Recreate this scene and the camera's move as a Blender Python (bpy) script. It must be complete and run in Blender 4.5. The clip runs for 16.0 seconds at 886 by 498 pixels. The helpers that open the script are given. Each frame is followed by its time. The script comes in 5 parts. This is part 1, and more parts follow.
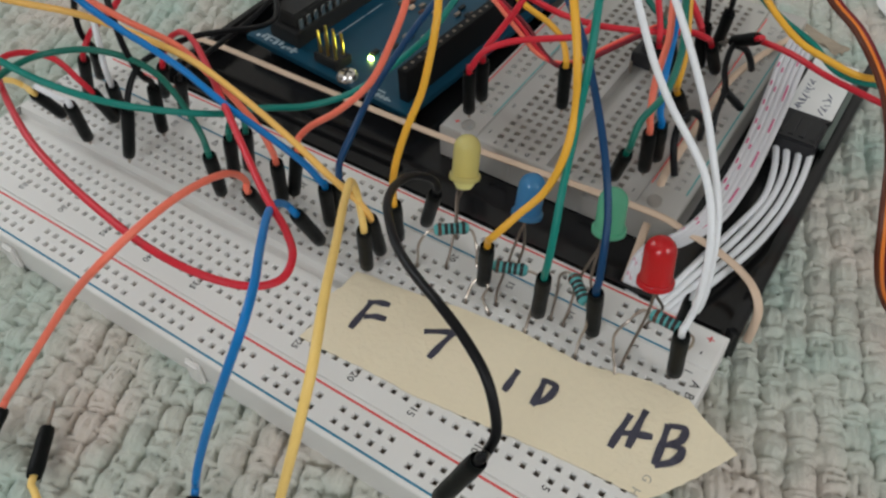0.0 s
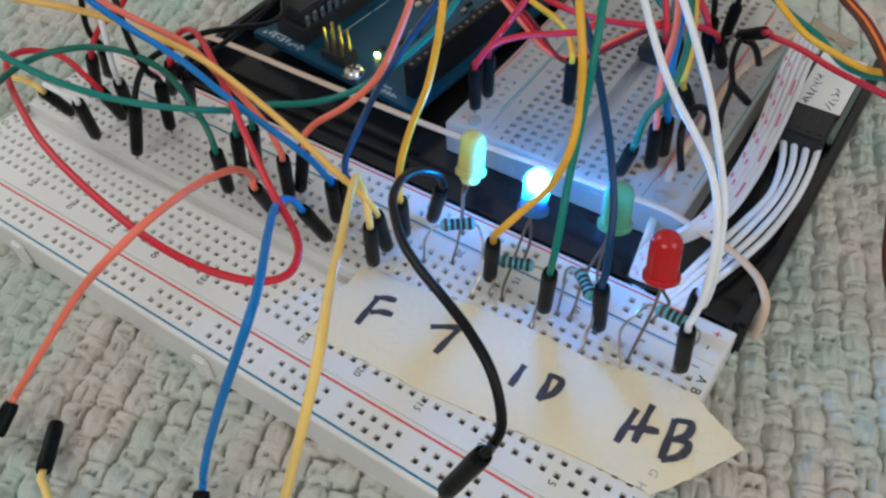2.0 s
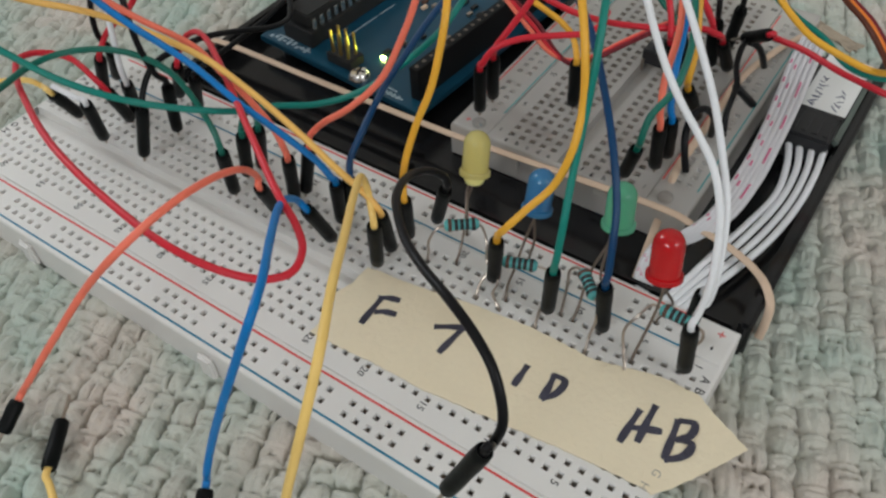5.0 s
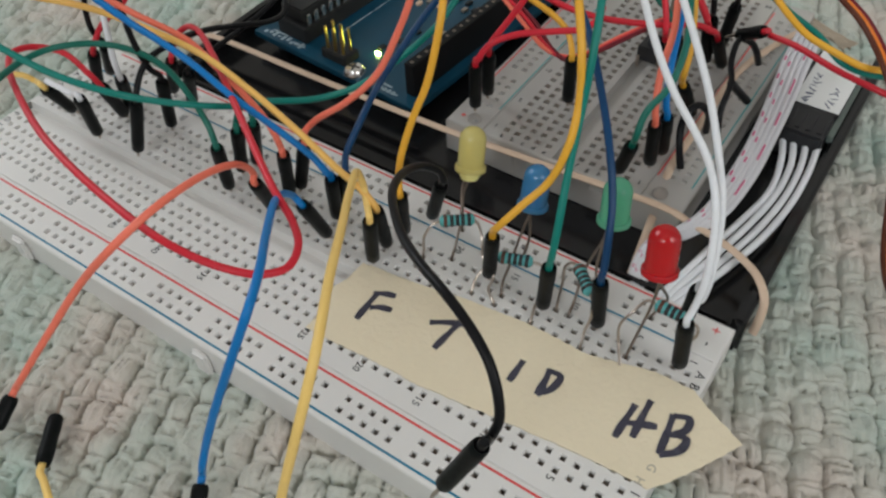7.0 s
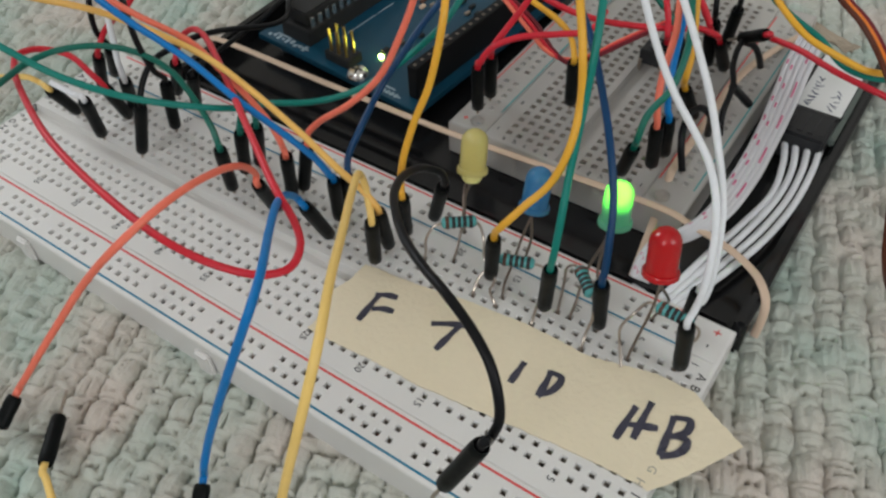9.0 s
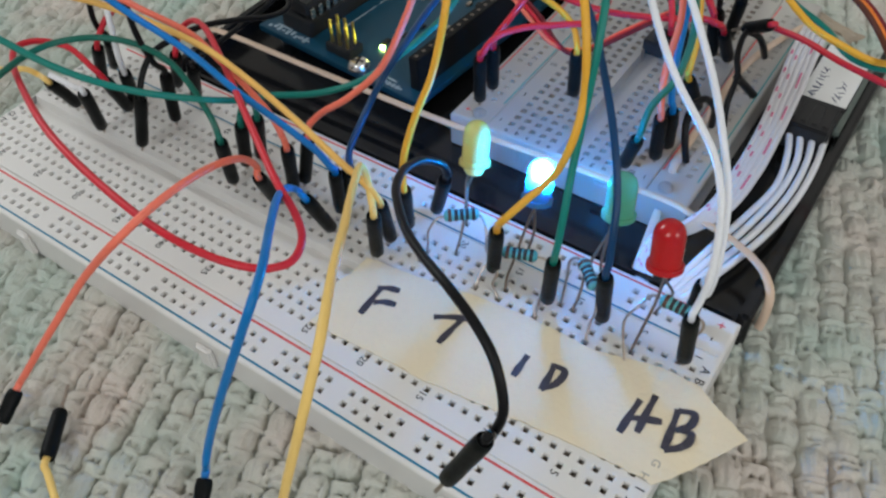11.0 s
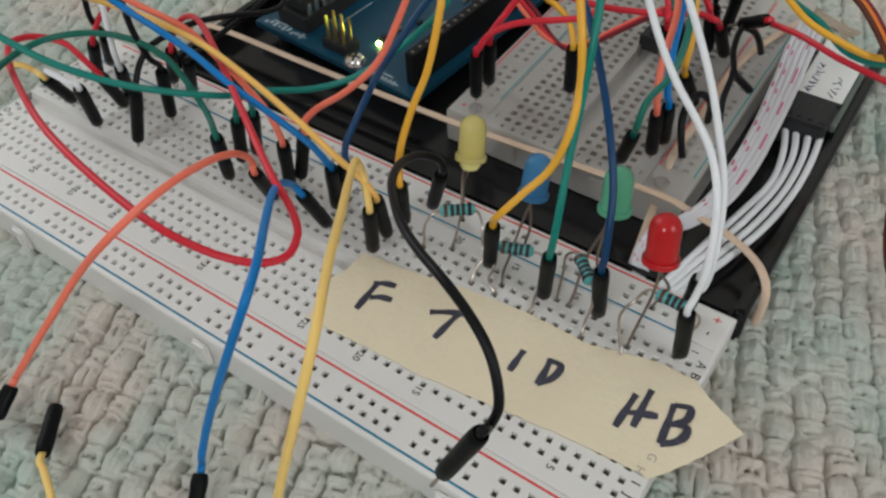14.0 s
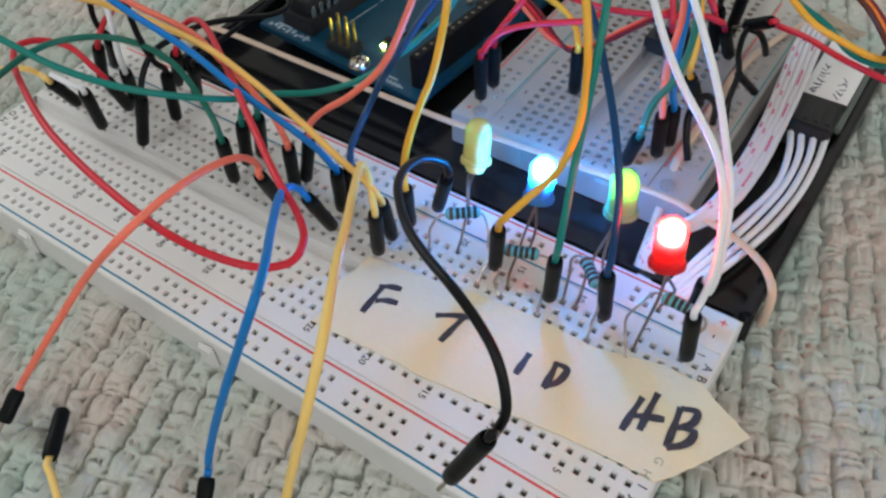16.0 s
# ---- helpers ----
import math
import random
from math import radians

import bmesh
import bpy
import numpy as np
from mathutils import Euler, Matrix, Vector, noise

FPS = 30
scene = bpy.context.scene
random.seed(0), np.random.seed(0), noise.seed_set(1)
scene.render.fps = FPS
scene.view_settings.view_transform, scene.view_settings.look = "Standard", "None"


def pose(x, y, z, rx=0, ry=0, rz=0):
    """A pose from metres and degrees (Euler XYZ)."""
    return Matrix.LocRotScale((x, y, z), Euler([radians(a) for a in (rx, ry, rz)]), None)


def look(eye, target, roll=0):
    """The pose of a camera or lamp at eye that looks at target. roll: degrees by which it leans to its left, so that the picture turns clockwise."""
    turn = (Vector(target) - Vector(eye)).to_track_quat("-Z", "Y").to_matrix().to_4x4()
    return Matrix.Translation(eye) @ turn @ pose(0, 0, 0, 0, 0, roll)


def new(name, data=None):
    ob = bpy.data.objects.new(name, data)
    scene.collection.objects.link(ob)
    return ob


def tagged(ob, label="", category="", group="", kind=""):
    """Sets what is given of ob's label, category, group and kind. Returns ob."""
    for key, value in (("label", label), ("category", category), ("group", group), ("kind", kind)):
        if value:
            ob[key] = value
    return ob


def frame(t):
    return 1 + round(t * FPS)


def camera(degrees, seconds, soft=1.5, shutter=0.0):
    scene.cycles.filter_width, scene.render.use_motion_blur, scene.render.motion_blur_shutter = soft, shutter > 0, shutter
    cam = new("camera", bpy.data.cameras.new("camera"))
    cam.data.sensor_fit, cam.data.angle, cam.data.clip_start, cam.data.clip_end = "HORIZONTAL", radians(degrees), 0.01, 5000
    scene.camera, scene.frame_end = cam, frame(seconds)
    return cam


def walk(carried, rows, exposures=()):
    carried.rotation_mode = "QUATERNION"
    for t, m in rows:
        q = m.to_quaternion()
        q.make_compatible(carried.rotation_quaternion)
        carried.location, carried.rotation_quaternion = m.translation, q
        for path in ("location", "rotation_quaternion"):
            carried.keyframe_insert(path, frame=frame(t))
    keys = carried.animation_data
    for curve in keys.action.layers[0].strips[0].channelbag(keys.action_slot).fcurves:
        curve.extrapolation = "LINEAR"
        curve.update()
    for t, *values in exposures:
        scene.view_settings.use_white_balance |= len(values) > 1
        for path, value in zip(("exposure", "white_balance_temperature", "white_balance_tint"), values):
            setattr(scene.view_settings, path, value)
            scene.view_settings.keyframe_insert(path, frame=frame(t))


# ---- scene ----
MM = 0.001
P = 2.54 * MM          # hole pitch of the breadboards
TOP = 8.5 * MM         # top of the white breadboard, over the rug

cam = camera(56.0, 16.0, soft=2.5)
walk(cam, [
    (0, pose(0.01083, -0.07111, 0.13119, 41.377, 1.357, 33.509)),
    (0.5, pose(0.01167, -0.07073, 0.13125, 41.536, 1.822, 33.960)),
    (1, pose(0.01112, -0.07046, 0.13120, 41.421, 1.442, 33.497)),
    (1.5, pose(0.01161, -0.07208, 0.13123, 41.785, 1.692, 33.791)),
    (2, pose(0.01155, -0.07123, 0.13098, 41.259, 1.927, 33.805)),
    (2.5, pose(0.01138, -0.07097, 0.13090, 41.274, 1.918, 33.805)),
    (3, pose(0.01206, -0.07133, 0.13063, 41.606, 2.163, 34.026)),
    (3.5, pose(0.01285, -0.07160, 0.13028, 41.764, 2.265, 34.250)),
    (4, pose(0.01304, -0.07162, 0.13040, 41.864, 2.270, 34.349)),
    (6.5, pose(0.01271, -0.07230, 0.13020, 41.643, 2.090, 34.133)),
    (7, pose(0.01262, -0.07236, 0.13016, 41.616, 1.833, 34.015)),
    (7.5, pose(0.01299, -0.07193, 0.12981, 41.565, 2.040, 34.133)),
    (8, pose(0.01267, -0.07227, 0.13021, 41.638, 2.068, 34.214)),
    (8.5, pose(0.01293, -0.07237, 0.12987, 41.845, 1.820, 34.041)),
    (9, pose(0.01333, -0.07266, 0.13022, 41.904, 1.941, 34.317)),
    (11.5, pose(0.01261, -0.07202, 0.12953, 41.246, 2.070, 34.258)),
    (12, pose(0.01289, -0.07200, 0.12945, 41.316, 1.973, 34.132)),
    (12.5, pose(0.01260, -0.07301, 0.12969, 41.418, 1.765, 33.983)),
    (13, pose(0.01247, -0.07244, 0.12979, 40.837, 2.053, 34.185)),
    (13.5, pose(0.01284, -0.07287, 0.12953, 40.975, 2.061, 34.263)),
    (14, pose(0.01317, -0.07235, 0.12914, 41.242, 1.999, 34.140)),
    (14.5, pose(0.01251, -0.07273, 0.12981, 41.126, 1.968, 34.046)),
    (15, pose(0.01270, -0.07238, 0.12929, 41.161, 2.277, 34.256)),
    (15.5, pose(0.01229, -0.07232, 0.12987, 41.068, 2.008, 34.007)),
    (16, pose(0.01242, -0.07222, 0.12965, 41.188, 2.210, 34.155)),
])

# ---- light: a daylit room, one window ----
world = bpy.data.worlds.new("sky")
scene.world = world
world.use_nodes = True
wn = world.node_tree
sky = wn.nodes.new("ShaderNodeTexSky")
sky.sky_type, sky.sun_disc = "NISHITA", False
sky.sun_elevation, sky.sun_rotation = radians(40), radians(100)
wn.links.new(sky.outputs[0], wn.nodes["Background"].inputs[0])
wn.nodes["Background"].inputs[1].default_value = 0.12
scene.view_settings.exposure = 0.0


def window_light(name, place, target, w, h, power, color):
    lamp = bpy.data.lights.new(name, "AREA")
    lamp.shape, lamp.size, lamp.size_y = "RECTANGLE", w, h
    lamp.energy, lamp.color = power, color
    ob = new(name, lamp)
    ob.matrix_world = look(place, target)
    return ob


window_light("window_daylight", (1.97, -0.3, 1.35), (0, -0.3, 1.2), 1.05, 0.95, 12.3, (0.93, 0.97, 0.98))
window_light("window_daylight_side", (0.1, -1.97, 1.45), (0.1, 0, 1.4), 0.85, 0.9, 16.5, (0.93, 0.97, 0.98))
window_light("window_daylight_west", (-1.97, 0.1, 1.35), (0, 0.1, 1.2), 0.85, 0.95, 15.5, (0.93, 0.97, 0.98))


# ---- materials ----
def material(name, color, rough=0.5, metal=0.0, var=0.08, scale=400.0, bump=0.0, spots=0.0,
             spec=0.5, sheen=0.0, coat=0.0, trans=0.0, alpha=1.0, ior=1.45, fine=3000.0, second=None, sss=0.0, relief=0.0002):
    """A principled surface whose colour and gloss vary at two scales."""
    m = bpy.data.materials.new(name)
    m.use_nodes = True
    nt = m.node_tree
    b = nt.nodes["Principled BSDF"]
    b.inputs["Roughness"].default_value = rough
    b.inputs["Metallic"].default_value = metal
    b.inputs["Specular IOR Level"].default_value = spec
    b.inputs["Coat Weight"].default_value = coat
    b.inputs["Sheen Weight"].default_value = sheen
    b.inputs["Transmission Weight"].default_value = trans
    b.inputs["Alpha"].default_value = alpha
    b.inputs["IOR"].default_value = ior
    b.inputs["Subsurface Weight"].default_value = sss
    b.inputs["Subsurface Radius"].default_value = (0.002, 0.0018, 0.0015)
    tc = nt.nodes.new("ShaderNodeTexCoord")
    n1 = nt.nodes.new("ShaderNodeTexNoise")
    n1.inputs["Scale"].default_value = scale
    n1.inputs["Detail"].default_value = 4
    n2 = nt.nodes.new("ShaderNodeTexNoise")
    n2.inputs["Scale"].default_value = fine
    n2.inputs["Detail"].default_value = 3
    for n in (n1, n2):
        nt.links.new(tc.outputs["Object"], n.inputs["Vector"])
    mix = nt.nodes.new("ShaderNodeMix")
    mix.data_type = "RGBA"
    mix.inputs["A"].default_value = (*[c * (1 - var) for c in color], 1)
    mix.inputs["B"].default_value = (*[min(1, c * (1 + var)) for c in color], 1)
    addn = nt.nodes.new("ShaderNodeMath")
    addn.operation = "MULTIPLY_ADD"
    nt.links.new(n2.outputs["Fac"], addn.inputs[0])
    addn.inputs[1].default_value = 0.4
    sub = nt.nodes.new("ShaderNodeMath")
    sub.operation = "MULTIPLY"
    sub.inputs[1].default_value = 0.6
    nt.links.new(n1.outputs["Fac"], sub.inputs[0])
    nt.links.new(sub.outputs[0], addn.inputs[2])
    nt.links.new(addn.outputs[0], mix.inputs["Factor"])
    out = mix.outputs["Result"]
    if second:
        src = nt.nodes.new("ShaderNodeTexNoise")
        src.inputs["Scale"].default_value = 210
        nt.links.new(tc.outputs["Object"], src.inputs["Vector"])
        rnd = src.outputs["Fac"]
        patch = nt.nodes.new("ShaderNodeTexNoise")
        patch.inputs["Scale"].default_value = 28
        nt.links.new(tc.outputs["Object"], patch.inputs["Vector"])
        ramp = nt.nodes.new("ShaderNodeMath")
        ramp.operation = "MULTIPLY_ADD"
        ramp.inputs[1].default_value = 0.32
        nt.links.new(rnd, ramp.inputs[0])
        low = nt.nodes.new("ShaderNodeMath")
        low.operation = "MULTIPLY_ADD"
        low.inputs[1].default_value, low.inputs[2].default_value = 3.6, -1.5
        nt.links.new(patch.outputs["Fac"], low.inputs[0])
        nt.links.new(low.outputs[0], ramp.inputs[2])
        ramp.use_clamp = True
        m2 = nt.nodes.new("ShaderNodeMix")
        m2.data_type = "RGBA"
        nt.links.new(ramp.outputs[0], m2.inputs["Factor"])
        nt.links.new(out, m2.inputs["A"])
        m2.inputs["B"].default_value = (*second, 1)
        out = m2.outputs["Result"]
    nt.links.new(out, b.inputs["Base Color"])
    if bump:
        bp = nt.nodes.new("ShaderNodeBump")
        bp.inputs["Strength"].default_value = bump
        bp.inputs["Distance"].default_value = relief
        nt.links.new(addn.outputs[0], bp.inputs["Height"])
        nt.links.new(bp.outputs[0], b.inputs["Normal"])
    if spots:
        rr = nt.nodes.new("ShaderNodeMath")
        rr.operation = "MULTIPLY_ADD"
        rr.inputs[1].default_value, rr.inputs[2].default_value = spots, rough - spots / 2
        nt.links.new(n1.outputs["Fac"], rr.inputs[0])
        nt.links.new(rr.outputs[0], b.inputs["Roughness"])
    return m


def lens_material(name, color, through_amount=0.3):
    """Tinted diffusing epoxy: part of the light goes straight through, part is scattered, with a glossy skin."""
    m = bpy.data.materials.new(name)
    m.use_nodes = True
    nt = m.node_tree
    nt.nodes.remove(nt.nodes["Principled BSDF"])
    n = nt.nodes.new
    tr, tl, df, gl = n("ShaderNodeBsdfTransparent"), n("ShaderNodeBsdfTranslucent"), n("ShaderNodeBsdfDiffuse"), n("ShaderNodeBsdfGlossy")
    tr.inputs[0].default_value = (*[c ** 0.5 for c in color], 1)
    tl.inputs[0].default_value = (*color, 1)
    df.inputs[0].default_value = (*color, 1)
    gl.inputs["Roughness"].default_value = 0.06
    tex = n("ShaderNodeTexNoise")
    tex.inputs["Scale"].default_value = 900
    a, b, c = n("ShaderNodeMixShader"), n("ShaderNodeMixShader"), n("ShaderNodeMixShader")
    a.inputs[0].default_value = 0.55
    nt.links.new(tl.outputs[0], a.inputs[1])
    nt.links.new(df.outputs[0], a.inputs[2])
    b.inputs[0].default_value = through_amount
    nt.links.new(a.outputs[0], b.inputs[1])
    nt.links.new(tr.outputs[0], b.inputs[2])
    fr = n("ShaderNodeFresnel")
    fr.inputs[0].default_value = 1.58
    bp = n("ShaderNodeBump")
    bp.inputs["Strength"].default_value, bp.inputs["Distance"].default_value = 0.06, 0.0001
    nt.links.new(tex.outputs["Fac"], bp.inputs["Height"])
    nt.links.new(bp.outputs[0], gl.inputs["Normal"])
    nt.links.new(fr.outputs[0], c.inputs[0])
    nt.links.new(b.outputs[0], c.inputs[1])
    nt.links.new(gl.outputs[0], c.inputs[2])
    nt.links.new(c.outputs[0], nt.nodes["Material Output"].inputs[0])
    return m


def glow_material(name, color, strength):
    m = bpy.data.materials.new(name)
    m.use_nodes = True
    b = m.node_tree.nodes["Principled BSDF"]
    b.inputs["Base Color"].default_value = (*color, 1)
    b.inputs["Emission Color"].default_value = (*color, 1)
    b.inputs["Emission Strength"].default_value = strength
    return m


WHITE = material("white_abs", (0.74, 0.72, 0.69), 0.42, var=0.04, scale=60, bump=0.05, spots=0.12)
HOLE = material("contact_dark", (0.40, 0.33, 0.27), 0.6, 0.0, var=0.3)
INK_RED = material("red_ink", (0.70, 0.06, 0.06), 0.5, var=0.15, scale=900)
INK_TEAL = material("teal_ink", (0.06, 0.34, 0.36), 0.5, var=0.2, scale=900)
INK_BLUE = material("blue_ink", (0.01, 0.19, 0.31), 0.5, var=0.15, scale=900)
INK_BLACK = material("black_ink", (0.02, 0.02, 0.022), 0.6, var=0.3, scale=900)
FAINT_INK = material("faint_ink", (0.42, 0.38, 0.30), 0.6, var=0.1)
TAPE = material("masking_tape", (0.82, 0.715, 0.52), 0.5, var=0.08, scale=70, bump=0.35, fine=900, relief=0.0016, spots=0.25)
MARKER = material("marker_ink", (0.05, 0.048, 0.07), 0.5, var=0.75, scale=380)
RUG = material("cotton_yarn", (0.60, 0.535, 0.47), 0.95, var=0.14, scale=1500, bump=1.0, spec=0.06, sheen=0.4, fine=4200, relief=0.00022, second=(0.43, 0.53, 0.465))
RUG_BASE = material("rug_backing", (0.48, 0.47, 0.41), 0.95, var=0.2, scale=500, spec=0.1)
BLACK_GLOSS = material("black_gloss_plastic", (0.012, 0.012, 0.013), 0.16, var=0.3, scale=90, spots=0.12, bump=0.03)
BLACK = material("black_plastic", (0.02, 0.02, 0.022), 0.42, var=0.3, scale=500, spots=0.15, bump=0.1)
SLEEVE = material("black_plug_sleeve", (0.0055, 0.0065, 0.0065), 0.4, var=0.4, scale=350, spots=0.2, bump=0.5, spec=0.12)
PAINT = material("wall_paint", (0.72, 0.71, 0.69), 0.85, var=0.03, scale=3, fine=120)
CEIL = material("ceiling_paint", (0.8, 0.79, 0.76), 0.9, var=0.02, scale=3, fine=120)


# ---- building blocks ----
def mesh_of(name, verts, faces, mats, smooth=False, mat_index=None):
    me = bpy.data.meshes.new(name)
    me.from_pydata([tuple(v) for v in verts], [], faces)
    for m in (mats if isinstance(mats, (list, tuple)) else [mats]):
        me.materials.append(m)
    if mat_index is not None:
        me.polygons.foreach_set("material_index", mat_index)
    if smooth:
        me.polygons.foreach_set("use_smooth", [True] * len(me.polygons))
    me.update()
    return me


def part(name, bm, mat, parent=None, label="", smooth=True):
    """Links a bmesh as one mesh object, under a thing or a part."""
    me = bpy.data.meshes.new(name)
    bmesh.ops.recalc_face_normals(bm, faces=bm.faces)
    bm.to_mesh(me)
    bm.free()
    for m in (mat if isinstance(mat, (list, tuple)) else [mat]):
        me.materials.append(m)
    if smooth:
        me.polygons.foreach_set("use_smooth", [True] * len(me.polygons))
        me.set_sharp_from_angle(angle=radians(38))
    ob = new(name, me)
    if parent:
        ob.parent = parent
    if label:
        ob["label"] = label
    return ob


def place_mesh(name, me, parent=None, m=None, label=""):
    ob = new(name, me)
    if parent:
        ob.parent = parent
    if m is not None:
        ob.matrix_basis = m
    if label:
        ob["label"] = label
    return ob


def empty(name, x=0, y=0, z=0, **tags):
    ob = new(name)
    ob.location = (x, y, z)
    ob.empty_display_size = 0.005
    return tagged(ob, **tags)


def box(bm, x0, x1, y0, y1, z0, z1, bevel=0.0, m=None):
    c = bmesh.ops.create_cube(bm, size=1)["verts"]
    for v in c:
        v.co = Vector(((x0 + x1) / 2 + v.co.x * (x1 - x0), (y0 + y1) / 2 + v.co.y * (y1 - y0), (z0 + z1) / 2 + v.co.z * (z1 - z0)))
    es = list({e for v in c for e in v.link_edges})
    if bevel:
        r = bmesh.ops.bevel(bm, geom=es, offset=bevel, segments=2, affect="EDGES")
        c = list({v for f in r["faces"] for v in f.verts} | {v for v in c if v.is_valid})
    if m is not None:
        bmesh.ops.transform(bm, matrix=m, verts=c)
    return bm


def lathe(bm, profile, n=20, m=None):
    """Turns (radius, height) pairs round z; radius 0 closes the end."""
    rings = []
    for r, z in profile:
        if r == 0:
            rings.append([bm.verts.new((0, 0, z))])
        else:
            rings.append([bm.verts.new((r * math.cos(2 * math.pi * i / n), r * math.sin(2 * math.pi * i / n), z)) for i in range(n)])
    for a, b in zip(rings, rings[1:]):
        for i in range(n):
            j = (i + 1) % n
            q = [a[i % len(a)], a[j % len(a)], b[j % len(b)], b[i % len(b)]]
            q = [v for k, v in enumerate(q) if v not in q[:k]]
            if len(q) > 2:
                bm.faces.new(q)
    if m is not None:
        bmesh.ops.transform(bm, matrix=m, verts=[v for ring in rings for v in ring])
    return bm


def glide(pts, steps=8):
    """A smooth line through the points (Catmull-Rom, centripetal)."""
    pts = [Vector(p) for p in pts]
    if len(pts) == 2:
        return [pts[0].lerp(pts[1], i / steps) for i in range(steps + 1)]
    ext = [pts[0] * 2 - pts[1]] + pts + [pts[-1] * 2 - pts[-2]]
    out = []
    for k in range(1, len(ext) - 2):
        p0, p1, p2, p3 = ext[k - 1:k + 3]
        t0 = 0.0
        t1 = t0 + max((p1 - p0).length, 1e-6) ** 0.5
        t2 = t1 + max((p2 - p1).length, 1e-6) ** 0.5
        t3 = t2 + max((p3 - p2).length, 1e-6) ** 0.5
        for i in range(steps):
            t = t1 + (t2 - t1) * i / steps
            a1 = p0 * ((t1 - t) / (t1 - t0)) + p1 * ((t - t0) / (t1 - t0))
            a2 = p1 * ((t2 - t) / (t2 - t1)) + p2 * ((t - t1) / (t2 - t1))
            a3 = p2 * ((t3 - t) / (t3 - t2)) + p3 * ((t - t2) / (t3 - t2))
            b1 = a1 * ((t2 - t) / (t2 - t0)) + a2 * ((t - t0) / (t2 - t0))
            b2 = a2 * ((t3 - t) / (t3 - t1)) + a3 * ((t - t1) / (t3 - t1))
            out.append(b1 * ((t2 - t) / (t2 - t1)) + b2 * ((t - t1) / (t2 - t1)))
    out.append(pts[-1])
    return out


def tube(bm, line, radius, n=10, flat=1.0, up=None):
    """A round (or flat) tube along a line of points, with closed ends."""
    rings, normal = [], None
    for k, p in enumerate(line):
        d = (line[min(k + 1, len(line) - 1)] - line[max(k - 1, 0)]).normalized()
        if normal is None:
            ref = Vector(up) if up else (Vector((0, 0, 1)) if abs(d.z) < 0.9 else Vector((1, 0, 0)))
            normal = (ref - d * ref.dot(d)).normalized()
        else:
            ref = Vector(up) if up else normal
            normal = (ref - d * ref.dot(d)).normalized()
        side = d.cross(normal)
        r = radius(k / (len(line) - 1)) if callable(radius) else radius
        rings.append([bm.verts.new(p + (normal * math.cos(a) * flat + side * math.sin(a)) * r) for a in [2 * math.pi * i / n for i in range(n)]])
    for a, b in zip(rings, rings[1:]):
        for i in range(n):
            bm.faces.new((a[i], a[(i + 1) % n], b[(i + 1) % n], b[i]))
    bm.faces.new(rings[0][::-1])
    bm.faces.new(rings[-1])
    return bm


def text_mesh(body, size, mat, depth=0.00003):
    cu = bpy.data.curves.new("text", "FONT")
    cu.body, cu.size, cu.align_x, cu.align_y, cu.extrude, cu.resolution_u = body, size, "CENTER", "CENTER", depth, 3
    ob = bpy.data.objects.new("text", cu)
    scene.collection.objects.link(ob)
    bpy.context.view_layer.update()
    me = bpy.data.meshes.new_from_object(ob.evaluated_get(bpy.context.evaluated_depsgraph_get()))
    bpy.data.objects.remove(ob)
    me.materials.clear()
    me.materials.append(mat)
    return me


# ---- the room that closes the place ----
def room():
    b = bmesh.new()
    box(b, -2.2, 2.2, -2.2, 2.2, -0.06, -0.012)
    tagged(part("floor", b, material("floor_boards", (0.35, 0.25, 0.16), 0.5, var=0.2, scale=8, fine=90), smooth=False), kind="structure", label="plain wooden floor under the rug")
    b = bmesh.new()
    box(b, -2.2, 2.2, -2.2, 2.2, 2.5, 2.6)
    tagged(part("ceiling", b, CEIL, smooth=False), kind="structure", label="plain white painted ceiling")
    for name, axis, sign, openings in (("wall_east", 0, 1, (-1.15, 0.55)), ("wall_west", 0, -1, (-0.6, 0.8)), ("wall_north", 1, 1, None), ("wall_south", 1, -1, (-0.55, 0.75))):
        b = bmesh.new()
        lo, hi = sorted((sign * 2.0, sign * 2.15))
        spans = [(-2.2, 2.2, -0.06, 2.5)]
        if openings:
            a, c = openings
            spans = [(-2.2, a, -0.06, 2.5), (c, 2.2, -0.06, 2.5), (a, c, -0.06, 0.7), (a, c, 2.0, 2.5)]
        for u0, u1, z0, z1 in spans:
            if axis == 0:
                box(b, lo, hi, u0, u1, z0, z1)
            else:
                box(b, u0, u1, lo, hi, z0, z1)
        tagged(part(name, b, PAINT, smooth=False), kind="structure", label="plain cream painted wall")


room()


